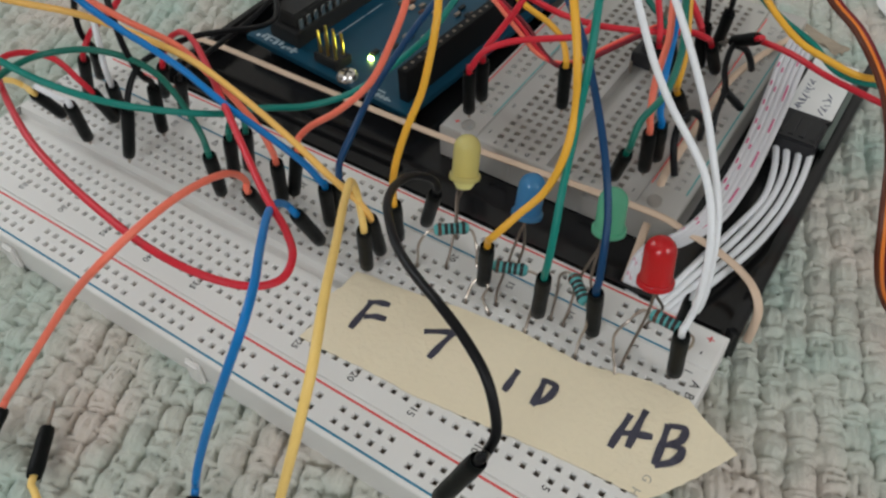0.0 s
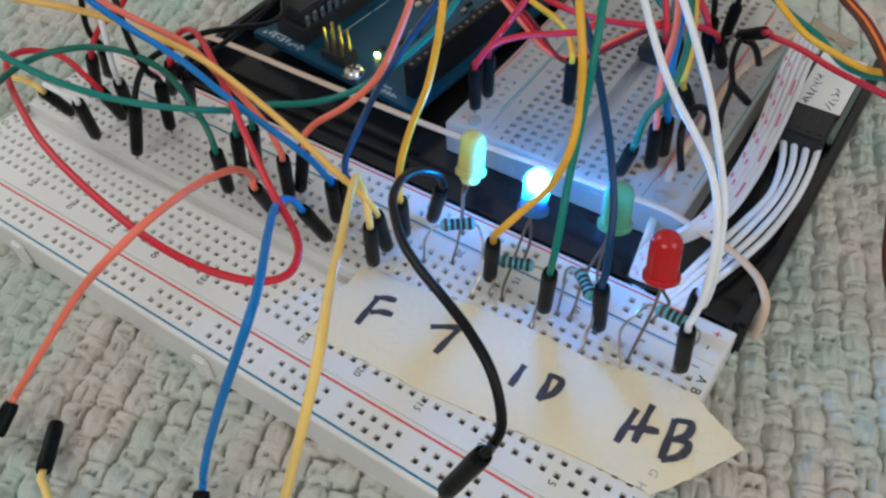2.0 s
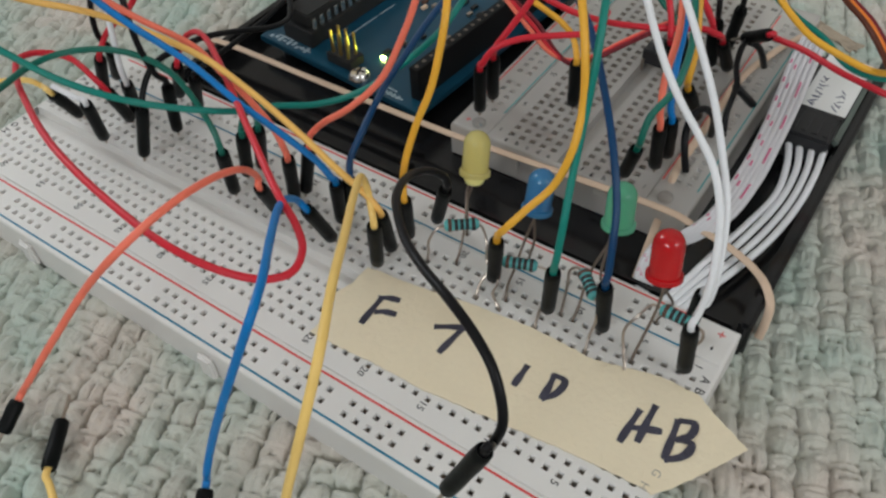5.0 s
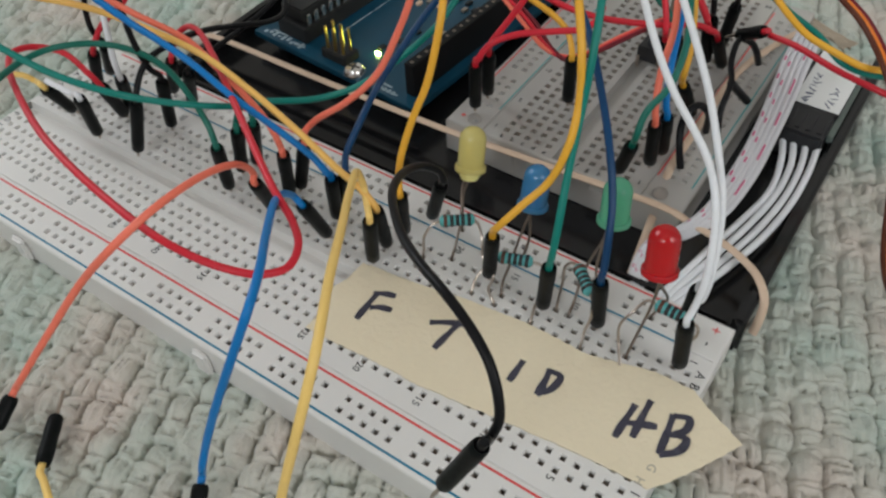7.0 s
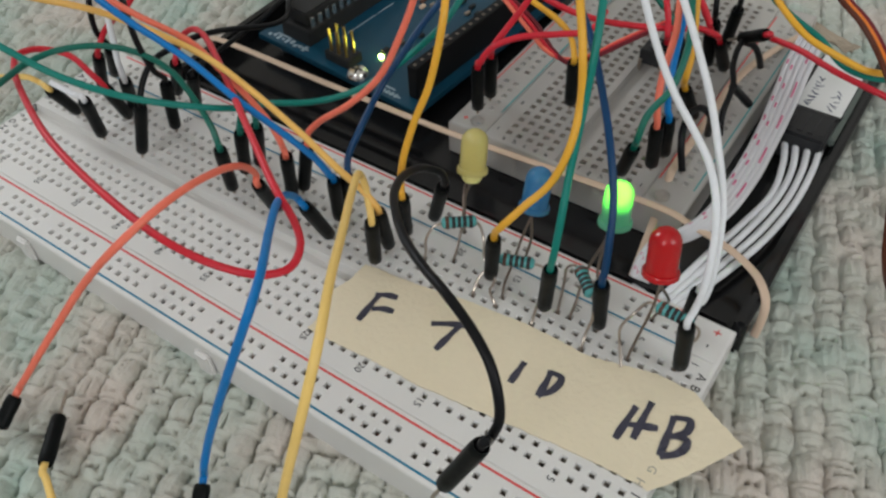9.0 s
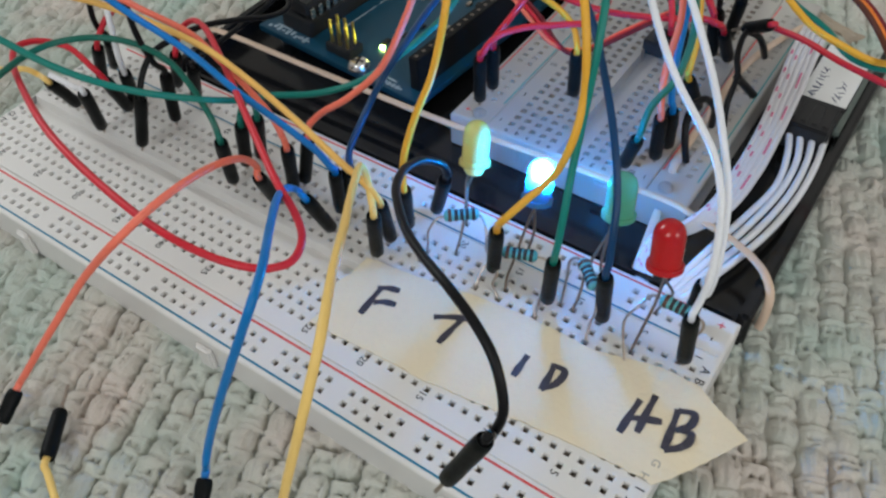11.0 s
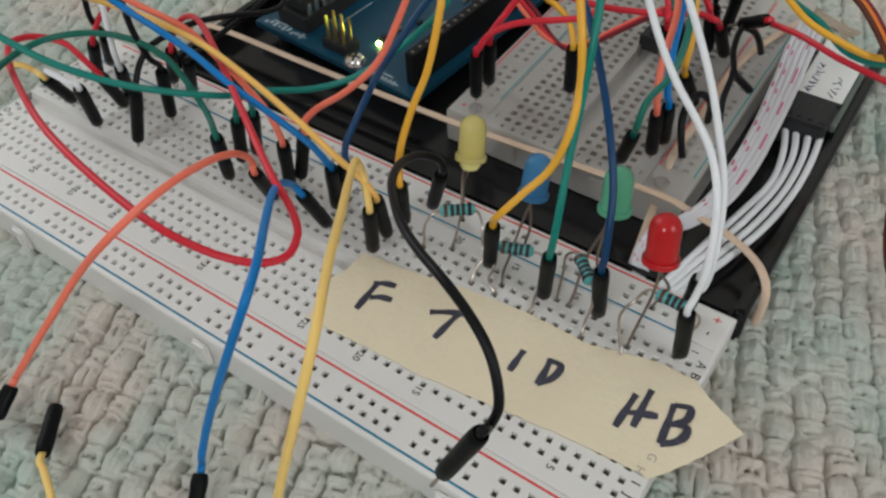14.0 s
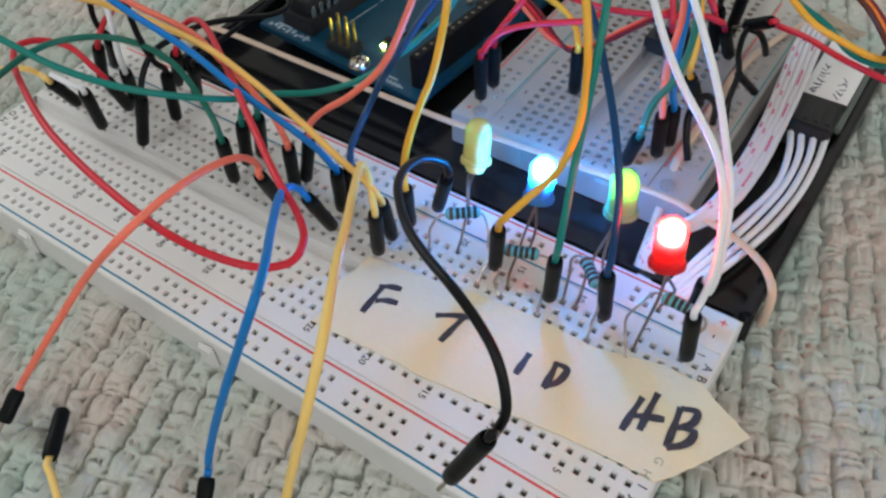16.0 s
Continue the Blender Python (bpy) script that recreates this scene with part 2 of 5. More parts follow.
# ---- the woven rug: soft yarn stitches, pressed into one cloth, with loose fibres ----
def rug():
    b = bmesh.new()
    box(b, -0.9, 0.7, -0.7, 0.9, -0.012, -0.0030)
    base = tagged(part("rug", b, RUG_BASE, smooth=False), kind="structure", label="cream and pale green woven cotton rug with chunky basket weave")
    rng = np.random.default_rng(4)
    pitch, turn, cell = 4.75 * MM, radians(19.6), 0.28 * MM
    ct, st_ = math.cos(turn), math.sin(turn)
    x0, x1, y0, y1 = -0.262, 0.078, -0.088, 0.218
    nx, ny = int((x1 - x0) / cell), int((y1 - y0) / cell)
    height = np.full((nx, ny), -1.5 * MM)

    def wander(x, y):
        """Slow pull of the cloth, so that no column runs quite straight."""
        return (0.40 * MM * math.sin(190 * x + 120 * y + 1.0) + 0.25 * MM * math.sin(-330 * x + 410 * y + 2.2),
                0.40 * MM * math.sin(150 * x - 210 * y + 0.4) + 0.25 * MM * math.sin(420 * x + 260 * y))

    def strand(cx, cy, tilt, off, shift, half, r, top, arch, fan):
        """One yarn at an angle to the columns: arched, tapering, laid over what lies below it."""
        wx, wy = cx * ct - cy * st_ - 0.06, cx * st_ + cy * ct + 0.05
        reach = half + abs(shift) + abs(off) + r
        i0, i1 = max(0, int((wx - reach - x0) / cell)), min(nx, int((wx + reach - x0) / cell) + 2)
        j0, j1 = max(0, int((wy - reach - y0) / cell)), min(ny, int((wy + reach - y0) / cell) + 2)
        if i0 >= i1 or j0 >= j1:
            return
        gx = (x0 + np.arange(i0, i1) * cell - wx)[:, None]
        gy = (y0 + np.arange(j0, j1) * cell - wy)[None, :]
        ca, sa = math.cos(tilt + turn), math.sin(tilt + turn)
        u, w = gx * ca + gy * sa, gy * ca - gx * sa
        s = np.clip((u - shift) / half, -1.15, 1.15)
        bend = rng.normal(0, 0.16 * MM)
        d = w - off * (1 - fan * s ** 2) - bend * (1 - s ** 2)
        rr = r * (1 - 0.3 * s ** 4)
        z = top - arch * np.abs(s) ** 2.2 + 1.3 * np.sqrt(np.clip(rr ** 2 - d ** 2, 0, None))
        z = np.where((np.abs(d) < rr) & (np.abs(s) < 1.05), z, -1)
        height[i0:i1, j0:j1] = np.maximum(height[i0:i1, j0:j1], z)

    up = math.pi / 2
    tops = []
    for i in range(-60, 48):
        for j in range(-48, 52):
            cx, cy = i * pitch, j * pitch
            dx, dy = wander(cx, cy)
            cx, cy = cx + dx + rng.normal(0, 0.12 * MM), cy + dy + rng.normal(0, 0.2 * MM)
            x, y = cx * ct - cy * st_ - 0.06, cx * st_ + cy * ct + 0.05
            if not (-0.266 < x < 0.082 and -0.092 < y < 0.222):
                continue
            lift, lean = rng.normal(0, 0.17) * MM, rng.normal(0, 0.07)
            tops.append((x, y, lift))
            if (i + j) % 2:
                long = 3.0 + rng.normal(0, 0.25)
                for q in (-2, -1, 0, 1, 2):
                    strand(cx, cy, up + lean + rng.normal(0, 0.06), q * 0.84 * MM, rng.normal(0, 0.2 * MM), long * MM, (0.60 + rng.normal(0, 0.07)) * MM,
                           lift + (0.15 - 0.11 * q * q) * MM + rng.normal(0, 0.12) * MM, 0.85 * MM, 0.24)
            else:
                twist = rng.normal(0, 0.14)
                for side in (-1, 1):
                    for q in (0, 1):
                        strand(cx, cy, lean + twist * side, side * (1.0 + 0.82 * q) * MM, rng.normal(0, 0.25 * MM), (2.32 + rng.normal(0, 0.16)) * MM,
                               (0.54 + rng.normal(0, 0.08)) * MM, lift + (-0.1 + 0.14 * q + rng.normal(0, 0.08)) * MM, 0.95 * MM, -0.12)
                for q in (-1, 0, 1):
                    strand(cx, cy, up + lean + rng.normal(0, 0.15), q * 0.9 * MM, 0, 1.7 * MM, (0.5 + rng.normal(0, 0.06)) * MM, lift + (-0.7 + rng.normal(0, 0.12)) * MM, 0.3 * MM, 0.1)
                for side in (-1, 1):
                    strand(cx, cy, up + lean, side * 1.75 * MM, 0, 1.9 * MM, 0.55 * MM, lift - 0.45 * MM, 0.45 * MM, 0.25)

    def soften(h):
        h = (np.roll(h, 1, 0) + 2 * h + np.roll(h, -1, 0)) / 4
        return (np.roll(h, 1, 1) + 2 * h + np.roll(h, -1, 1)) / 4

    fluff = rng.normal(0, 1, (nx, ny))
    height = (0.75 * height + 0.25 * soften(height)) * 1.22 - 0.42 * MM
    height += 0.16 * MM * soften(fluff) + 0.12 * MM * soften(soften(soften(rng.normal(0, 1, (nx, ny)))))
    gx, gy = x0 + np.arange(nx) * cell, y0 + np.arange(ny) * cell
    v = np.stack([np.repeat(gx, ny), np.tile(gy, nx), height.ravel()], 1)
    # no cloth is laid where the boards hide it
    mx, my = np.meshgrid(gx[:-1], gy[:-1], indexing="ij")
    keep = ~(((mx > -0.157) & (mx < -0.003) & (my > -0.023) & (my < 0.023)) | ((mx > -0.137) & (mx < 0.001) & (my > 0.032) & (my < 0.117)))
    k = (np.arange(nx - 1)[:, None] * ny + np.arange(ny - 1)[None, :])[keep]
    cloth = np.stack([k, k + ny, k + ny + 1, k + 1], 1)
    verts, faces, count = [v], [cloth], len(v)
    # loose fibres standing off the yarn
    s, ang = np.linspace(-1, 1, 4), np.array([0.0, 2.1, 4.2])
    quads = np.array([(k * 3 + i, k * 3 + (i + 1) % 3, k * 3 + 3 + (i + 1) % 3, k * 3 + 3 + i) for k in range(3) for i in range(3)])
    for x, y, lift in tops:
        if -0.157 < x < -0.003 and -0.023 < y < 0.023 or -0.137 < x < 0.001 and 0.032 < y < 0.117:
            continue
        for _ in range(7):
            fx, fy, a = x + rng.uniform(-2.4, 2.4) * MM, y + rng.uniform(-2.4, 2.4) * MM, rng.uniform(0, 3.14)
            i, j = int((fx - x0) / cell), int((fy - y0) / cell)
            if not (0 <= i < nx and 0 <= j < ny):
                continue
            half, bow = rng.uniform(0.5, 1.3) * MM, rng.normal(0, 0.4) * MM
            u, w = s * half, bow * s ** 2
            z = height[i, j] + rng.uniform(0.05, 0.3) * MM - rng.uniform(0.1, 0.5) * MM * s ** 2
            lx, ly = fx + u * math.cos(a) - w * math.sin(a), fy + u * math.sin(a) + w * math.cos(a)
            r = 0.045 * MM
            verts.append(np.stack([(lx[:, None] - r * np.cos(ang) * math.sin(a)).ravel(), (ly[:, None] + r * np.cos(ang) * math.cos(a)).ravel(), (z[:, None] + r * np.sin(ang)).ravel()], 1))
            faces.append(quads + count)
            count += 12
    v, f = np.concatenate(verts), np.concatenate(faces)
    me = bpy.data.meshes.new("stitches")
    me.vertices.add(len(v))
    me.vertices.foreach_set("co", v.ravel())
    me.loops.add(len(f) * 4)
    me.loops.foreach_set("vertex_index", f.ravel())
    me.polygons.add(len(f))
    me.polygons.foreach_set("loop_start", np.arange(len(f)) * 4)
    me.polygons.foreach_set("use_smooth", np.ones(len(f), bool))
    me.update(calc_edges=True)
    me.materials.append(RUG)
    st = new("stitches", me)
    st.parent = base
    tagged(st, kind="stuff", label="chunky cream and sage cotton yarn stitches")


rug()


# ---- breadboards ----
def hole_rows(rows_n):
    """Rows of holes across a board: (y, list of x) with row 1 at x = 0."""
    full = [-(n - 1) * P for n in range(1, rows_n + 1)]
    rail = [-(n - 1) * P for n in range(3, rows_n - 1) if (n - 3) % 6 < 5]
    out = []
    for k in range(5):
        out += [((3.81 + 2.54 * k) * MM, full), (-(3.81 + 2.54 * k) * MM, full)]
    for y in (21.5, 24.0):
        out += [(y * MM, rail), (-y * MM, rail)]
    return sorted(out, key=lambda r: r[0])


def board_body(name, rows_n, mats, parent, x0, x1, h, z0, z1, label="", channel=1.6 * MM, deep=2.3 * MM, throat=1.05 * MM, pit=1, rim=0):
    """A solderless board: top with sunk square holes, centre channel, chamfered rim."""
    V, F, M = [], [], []

    def quad(a, b, c, d, m=0):
        n = len(V)
        V.extend((a, b, c, d))
        F.append((n, n + 1, n + 2, n + 3))
        M.append(m)

    ch, o, i, d1, d2 = 0.8 * MM, 0.64 * MM, 0.49 * MM, 0.3 * MM, deep
    xa, xb, ya, yb = x0 + ch, x1 - ch, -h + ch, h - ch
    zt = z1

    def strip(y0, y1):
        if y1 > y0:
            quad((xa, y0, zt), (xb, y0, zt), (xb, y1, zt), (xa, y1, zt))

    y = ya
    groove = [-18.4 * MM, 18.4 * MM]
    rows = hole_rows(rows_n)
    cuts = sorted([(r[0] - o, "h", r) for r in rows] + [(-channel, "c", None)] + [(g - 0.2 * MM, "g", g) for g in groove])
    for at, kind, r in cuts:
        strip(y, at)
        if kind == "c":
            s, dz = 0.5 * MM, 1.9 * MM
            prof = [(-channel, zt), (-channel + s, zt - dz), (channel - s, zt - dz), (channel, zt)]
            for (p, q), (p2, q2) in zip(prof, prof[1:]):
                quad((xa, p, q), (xb, p, q), (xb, p2, q2), (xa, p2, q2))
            y = channel
        elif kind == "g":
            prof = [(r - 0.2 * MM, zt), (r, zt - 0.35 * MM), (r + 0.2 * MM, zt)]
            for (p, q), (p2, q2) in zip(prof, prof[1:]):
                quad((xa, p, q), (xb, p, q), (xb, p2, q2), (xa, p2, q2))
            y = r + 0.2 * MM
        else:
            yy, xs = r
            px = xa
            for hx in sorted(xs):
                quad((px, yy - o, zt), (hx - o, yy - o, zt), (hx - o, yy + o, zt), (px, yy + o, zt))
                px = hx + o
                for (ax, ay), (bx, by) in (((-1, -1), (1, -1)), ((1, -1), (1, 1)), ((1, 1), (-1, 1)), ((-1, 1), (-1, -1))):
                    A, B = (hx + ax * o, yy + ay * o), (hx + bx * o, yy + by * o)
                    C, D = (hx + bx * i, yy + by * i), (hx + ax * i, yy + ay * i)
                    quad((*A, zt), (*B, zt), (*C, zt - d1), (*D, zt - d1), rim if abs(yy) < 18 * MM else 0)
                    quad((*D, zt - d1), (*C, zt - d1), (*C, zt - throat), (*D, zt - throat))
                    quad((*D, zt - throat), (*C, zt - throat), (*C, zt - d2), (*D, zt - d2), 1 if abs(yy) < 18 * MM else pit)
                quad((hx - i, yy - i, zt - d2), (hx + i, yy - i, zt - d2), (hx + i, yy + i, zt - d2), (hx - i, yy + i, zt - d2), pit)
            quad((px, yy - o, zt), (xb, yy - o, zt), (xb, yy + o, zt), (px, yy + o, zt))
            y = yy + o
    strip(y, yb)
    rings = []
    for inset, drop in ((ch, 0.0), (ch * 0.45, 0.1 * MM), (ch * 0.15, 0.32 * MM), (0.0, 0.85 * MM), (0.0, None)):
        zz = z0 if drop is None else zt - drop
        rings.append([(x0 + inset, -h + inset, zz), (x1 - inset, -h + inset, zz), (x1 - inset, h - inset, zz), (x0 + inset, h - inset, zz)])
    for r1, r2 in zip(rings, rings[1:]):
        for k in range(4):
            quad(r1[k], r2[k], r2[(k + 1) % 4], r1[(k + 1) % 4])
    rout = [(x0, -h), (x1, -h), (x1, h), (x0, h)]
    quad(*[(*p, z0) for p in rout[::-1]])
    me = mesh_of(name, V, F, mats, mat_index=M)
    return place_mesh(name, me, parent, label=label)


def line_part(name, parent, x0, x1, y, w, z, mat):
    b = bmesh.new()
    box(b, x0, x1, y - w / 2, y + w / 2, z - 0.00002, z + 0.00003)
    return part(name, b, mat, parent, smooth=False)


def white_breadboard():
    t = empty("breadboard", label="long white plastic solderless breadboard lying on the rug", category="breadboard")
    board_body("body", 63, [WHITE, HOLE], t, -161.2 * MM, 3.6 * MM, 27.3 * MM, 0.0, TOP)
    for y, mat in ((26.1, INK_RED), (18.9, INK_BLUE), (-19.4, INK_RED), (-26.2, INK_BLUE)):
        line_part("rail_line", t, -156.0 * MM, -4.2 * MM, y * MM, 0.42 * MM, TOP, mat)
    for n in [1] + list(range(5, 61, 5)):
        me = text_mesh(str(n), 1.95 * MM, INK_BLACK)
        for dx, y in ((0, 16.6), (-0.1, -15.6)):
            place_mesh("number", me, t, pose(-(n - 1) * P + dx * MM, y * MM, TOP + 0.00002, 0, 0, -90))
    for k, c in enumerate("ABCDEFGHIJ"):
        y = (13.97 - 2.54 * k if k < 5 else -3.81 - 2.54 * (k - 5)) * MM
        for x in (2.0 * MM, -159.5 * MM):
            place_mesh("letter", text_mesh(c, 2.3 * MM, INK_BLACK), t, pose(x, y + 0.6 * MM, TOP + 0.00002, 0, 0, -90))
    for c, y, mat in (("+", 25.0, INK_RED), ("-", 21.4, INK_BLACK), ("+", -20.9, INK_RED), ("-", -24.6, INK_BLUE)):
        place_mesh("sign", text_mesh(c, 3.0 * MM, mat), t, pose(0.6 * MM, y * MM, TOP + 0.00002, 0, 0, -90))
    # moulded joining lugs on the long side
    for x in (-75.6, -128.0, -22.0):
        b = bmesh.new()
        box(b, (x - 1.9) * MM, (x + 1.9) * MM, -28.5 * MM, -27.2 * MM, 0.4 * MM, 6.4 * MM, 0.5 * MM)
        part("joining_lug", b, WHITE, t)
    return t


white_breadboard()


# ---- wires ----
def mm(p):
    return Vector(p) * MM


def insulation(name, c, rough=0.36, spec=0.4):
    return material(name, c, rough, var=0.10, scale=300, bump=0.06, spots=0.12, fine=1500, spec=spec)


RED = insulation("red_pvc", (0.64, 0.022, 0.04))
DARKRED = insulation("maroon_pvc", (0.16, 0.012, 0.02))
CORAL = insulation("coral_pvc", (0.92, 0.20, 0.125))
ORANGE = insulation("orange_pvc", (0.75, 0.20, 0.03))
BROWN = insulation("brown_pvc", (0.10, 0.025, 0.012))
YELLOW = insulation("yellow_pvc", (0.92, 0.62, 0.19))
HONEY = insulation("honey_pvc", (0.86, 0.50, 0.13))
AMBER = insulation("amber_pvc", (0.82, 0.42, 0.04))
BLUE = insulation("blue_pvc", (0.0, 0.18, 0.52))
NAVY = insulation("navy_pvc", (0.0, 0.042, 0.125))
TEAL = insulation("teal_pvc", (0.002, 0.20, 0.16))
GREEN = insulation("green_pvc", (0.006, 0.14, 0.10))
BLACKW = insulation("black_pvc", (0.008, 0.008, 0.009), 0.33, 0.18)
WHITEW = insulation("white_pvc", (0.84, 0.85, 0.87))
STEEL = material("tinned_steel", (0.46, 0.39, 0.33), 0.32, 0.9, var=0.2, scale=900)
DULL = material("oxidised_lead", (0.24, 0.19, 0.155), 0.45, 0.8, var=0.25, scale=700)
GOLD = material("gold_pin", (0.70, 0.52, 0.20), 0.3, 0.95, var=0.2, scale=900)


def plug(parent, foot, head):
    """Black sleeve of a jumper lead, with its pin."""
    a, b = mm(foot), mm(head)
    d = (b - a).normalized()
    bm = bmesh.new()
    L = (b - a).length
    turn = d.to_track_quat("Z", "Y").to_matrix().to_4x4()
    lathe(bm, [(0, 0), (1.1 * MM, 0), (1.32 * MM, 0.35 * MM), (1.38 * MM, L * 0.22), (1.34 * MM, L * 0.5), (1.42 * MM, L * 0.74), (1.38 * MM, L * 0.9),
               (1.30 * MM, L - 0.2 * MM), (1.1 * MM, L + 0.15 * MM), (0.75 * MM, L - 0.3 * MM), (0, L - 0.3 * MM)], 16, Matrix.Translation(a) @ turn)
    s = part("plug", bm, SLEEVE, parent, "black plastic plug sleeve")
    bm = bmesh.new()
    tube(bm, [a + d * 0.5 * MM, a - d * 5.5 * MM], 0.32 * MM, 6)
    part("pin", bm, STEEL, s)


def jumper(label, mat, pts, ends, r, name):
    t = empty(name, label=label, category="wire")
    bm = bmesh.new()
    tube(bm, glide([mm(p) for p in pts], 8), r * MM, 10)
    part("insulation", bm, mat, t)
    for foot, head in ends:
        plug(t, foot, head)
    return t


jumper('red jumper wire looping over the white breadboard', RED, [(-131.3, 4.6, 21.6), (-130.4, 3.6, 24.2), (-131.2, 2.7, 27.0), (-139.0, 3.3, 29.0), (-142.9, 0.0, 31.0), (-142.1, -5.0, 33.0), (-136.8, -9.4, 34.0), (-123.6, -15.7, 36.0), (-107.0, -21.9, 38.0), (-89.5, -25.6, 38.0), (-71.8, -27.5, 38.0), (-61.7, -26.0, 37.0), (-56.5, -23.2, 36.0), (-55.0, -19.5, 35.0), (-56.5, -15.4, 35.0), (-60.9, -11.8, 35.0), (-67.3, -8.7, 36.0), (-77.2, -2.7, 36.0), (-89.9, 5.4, 35.0), (-105.5, 15.4, 33.0), (-116.8, 22.0, 31.0), (-123.1, 24.2, 29.0), (-125.9, 23.5, 27.0), (-126.5, 21.8, 25.0), (-124.6, 18.7, 23.9), (-126.0, 19.2, 21.3)],
       [((-135.1, 9.0, 10.5), (-130.8, 4.1, 22.9)), ((-131.9, 21.4, 10.5), (-125.3, 18.9, 22.6))], 0.66, 'jumper_wire')
jumper('coral jumper wire from breadboard down to the rug', CORAL, [(-97.6, -53.7, 4.4), (-98.2, -51.0, 5.6), (-96.0, -49.7, 9.0), (-93.2, -47.0, 14.0), (-89.2, -43.0, 21.0), (-83.2, -37.5, 31.0), (-76.1, -33.2, 40.0), (-74.8, -26.9, 42.0), (-75.4, -18.9, 41.0), (-77.6, -10.5, 37.0), (-80.6, -3.8, 31.0), (-82.5, -0.3, 25.0), (-82.1, -1.0, 24.3), (-82.9, 0.1, 21.6)],
       [((-96.8, -57.6, 2.6), (-97.9, -52.4, 5.0)), ((-85.9, 4.9, 10.5), (-82.5, -0.5, 23.0))], 0.66, 'jumper_wire')
jumper('yellow jumper lead with its black plug lying on the rug', YELLOW, [(-84.8, -56.5, 2.9), (-83.0, -58.8, 3.1), (-81.8, -59.2, 3.0), (-79.2, -60.4, 3.0), (-76.2, -61.9, 3.0), (-72.4, -65.1, 3.0)],
       [((-89.8, -50.2, 2.6), (-83.9, -57.6, 3.0))], 0.66, 'jumper_wire')
jumper('blue jumper wire bent from breadboard to the rug', BLUE, [(-56.9, -47.1, 4.4), (-58.2, -44.7, 5.6), (-56.6, -44.8, 10.0), (-55.6, -43.4, 15.0), (-51.9, -40.9, 27.0), (-47.4, -37.2, 41.0), (-46.1, -34.3, 47.0), (-48.8, -29.5, 47.0), (-57.2, -19.9, 42.0), (-64.3, -11.7, 37.0), (-68.7, -6.1, 32.0), (-71.3, -1.4, 26.0), (-70.7, -1.1, 24.8), (-70.9, 0.1, 22.0)],
       [((-55.0, -50.6, 2.6), (-57.5, -45.9, 5.0)), ((-71.7, 4.9, 10.5), (-70.8, -0.5, 23.4))], 0.66, 'jumper_wire')
jumper('yellow jumper wire arching over the breadboard edge', YELLOW, [(-36.1, -48.6, 18.0), (-33.9, -46.1, 30.0), (-31.2, -41.5, 46.0), (-32.0, -36.6, 52.0), (-37.8, -27.5, 51.0), (-45.3, -16.7, 46.0), (-55.2, -3.5, 38.0), (-59.8, 3.4, 34.0), (-60.6, 5.3, 29.0), (-59.0, 3.9, 26.0), (-57.3, 2.2, 25.6), (-57.8, 2.6, 22.6)],
       [((-60.1, 4.6, 10.5), (-57.6, 2.4, 24.1))], 0.66, 'jumper_wire')
jumper('long honey-yellow jumper wire crossing the breadboard', HONEY, [(-128.1, -13.4, 58.0), (-125.3, -6.0, 52.0), (-119.9, 1.6, 47.0), (-111.2, 7.2, 42.0), (-101.8, 10.2, 38.0), (-91.9, 10.1, 35.0), (-76.9, 7.7, 32.0), (-66.8, 5.5, 30.0), (-60.8, 4.9, 28.0), (-58.2, 5.0, 25.3), (-58.6, 5.8, 22.4)],
       [((-60.2, 9.1, 10.5), (-58.4, 5.4, 23.9))], 0.66, 'jumper_wire')
jumper('long coral jumper wire plugged in the breadboard', CORAL, [(-121.0, -0.3, 55.0), (-118.5, 4.0, 49.0), (-115.2, 7.6, 44.0), (-107.4, 12.1, 38.0), (-101.9, 12.5, 34.0), (-94.4, 11.5, 31.0), (-87.5, 10.0, 28.0), (-84.4, 8.9, 25.0), (-82.2, 7.4, 25.3), (-82.9, 7.9, 22.5)],
       [((-85.8, 10.0, 10.5), (-82.5, 7.7, 23.9))], 0.66, 'jumper_wire')
jumper('long blue jumper wire crossing the breadboard', BLUE, [(-115.6, -2.0, 58.0), (-115.1, 0.4, 52.0), (-109.3, 3.1, 46.0), (-106.9, 4.9, 43.0), (-101.4, 6.6, 39.0), (-91.3, 6.4, 35.0), (-81.2, 6.9, 31.0), (-73.5, 6.9, 28.0), (-69.8, 6.4, 26.0), (-70.0, 7.0, 25.4), (-70.6, 7.6, 22.5)],
       [((-73.2, 9.9, 10.5), (-70.3, 7.3, 24.0))], 0.66, 'jumper_wire')
jumper('navy jumper wire rising to the circuit board', NAVY, [(-69.7, 10.2, 22.0), (-68.7, 9.7, 24.8), (-70.3, 12.0, 26.0), (-70.3, 16.5, 30.0), (-71.6, 24.4, 33.0), (-70.6, 29.5, 37.0), (-68.9, 35.6, 42.0), (-66.7, 41.5, 47.0), (-66.7, 48.2, 50.0)],
       [((-73.9, 12.4, 10.5), (-69.2, 9.9, 23.4))], 0.66, 'jumper_wire')
jumper('amber jumper wire plugged in the breadboard', AMBER, [(-57.2, 11.0, 22.5), (-56.7, 10.3, 25.4), (-58.0, 12.1, 27.0), (-57.9, 13.2, 31.0), (-56.8, 15.8, 38.0), (-55.4, 18.5, 44.0), (-55.0, 21.0, 50.0), (-55.5, 24.2, 56.0), (-58.9, 30.2, 60.0)],
       [((-59.3, 13.7, 10.5), (-56.9, 10.6, 23.9))], 0.66, 'jumper_wire')
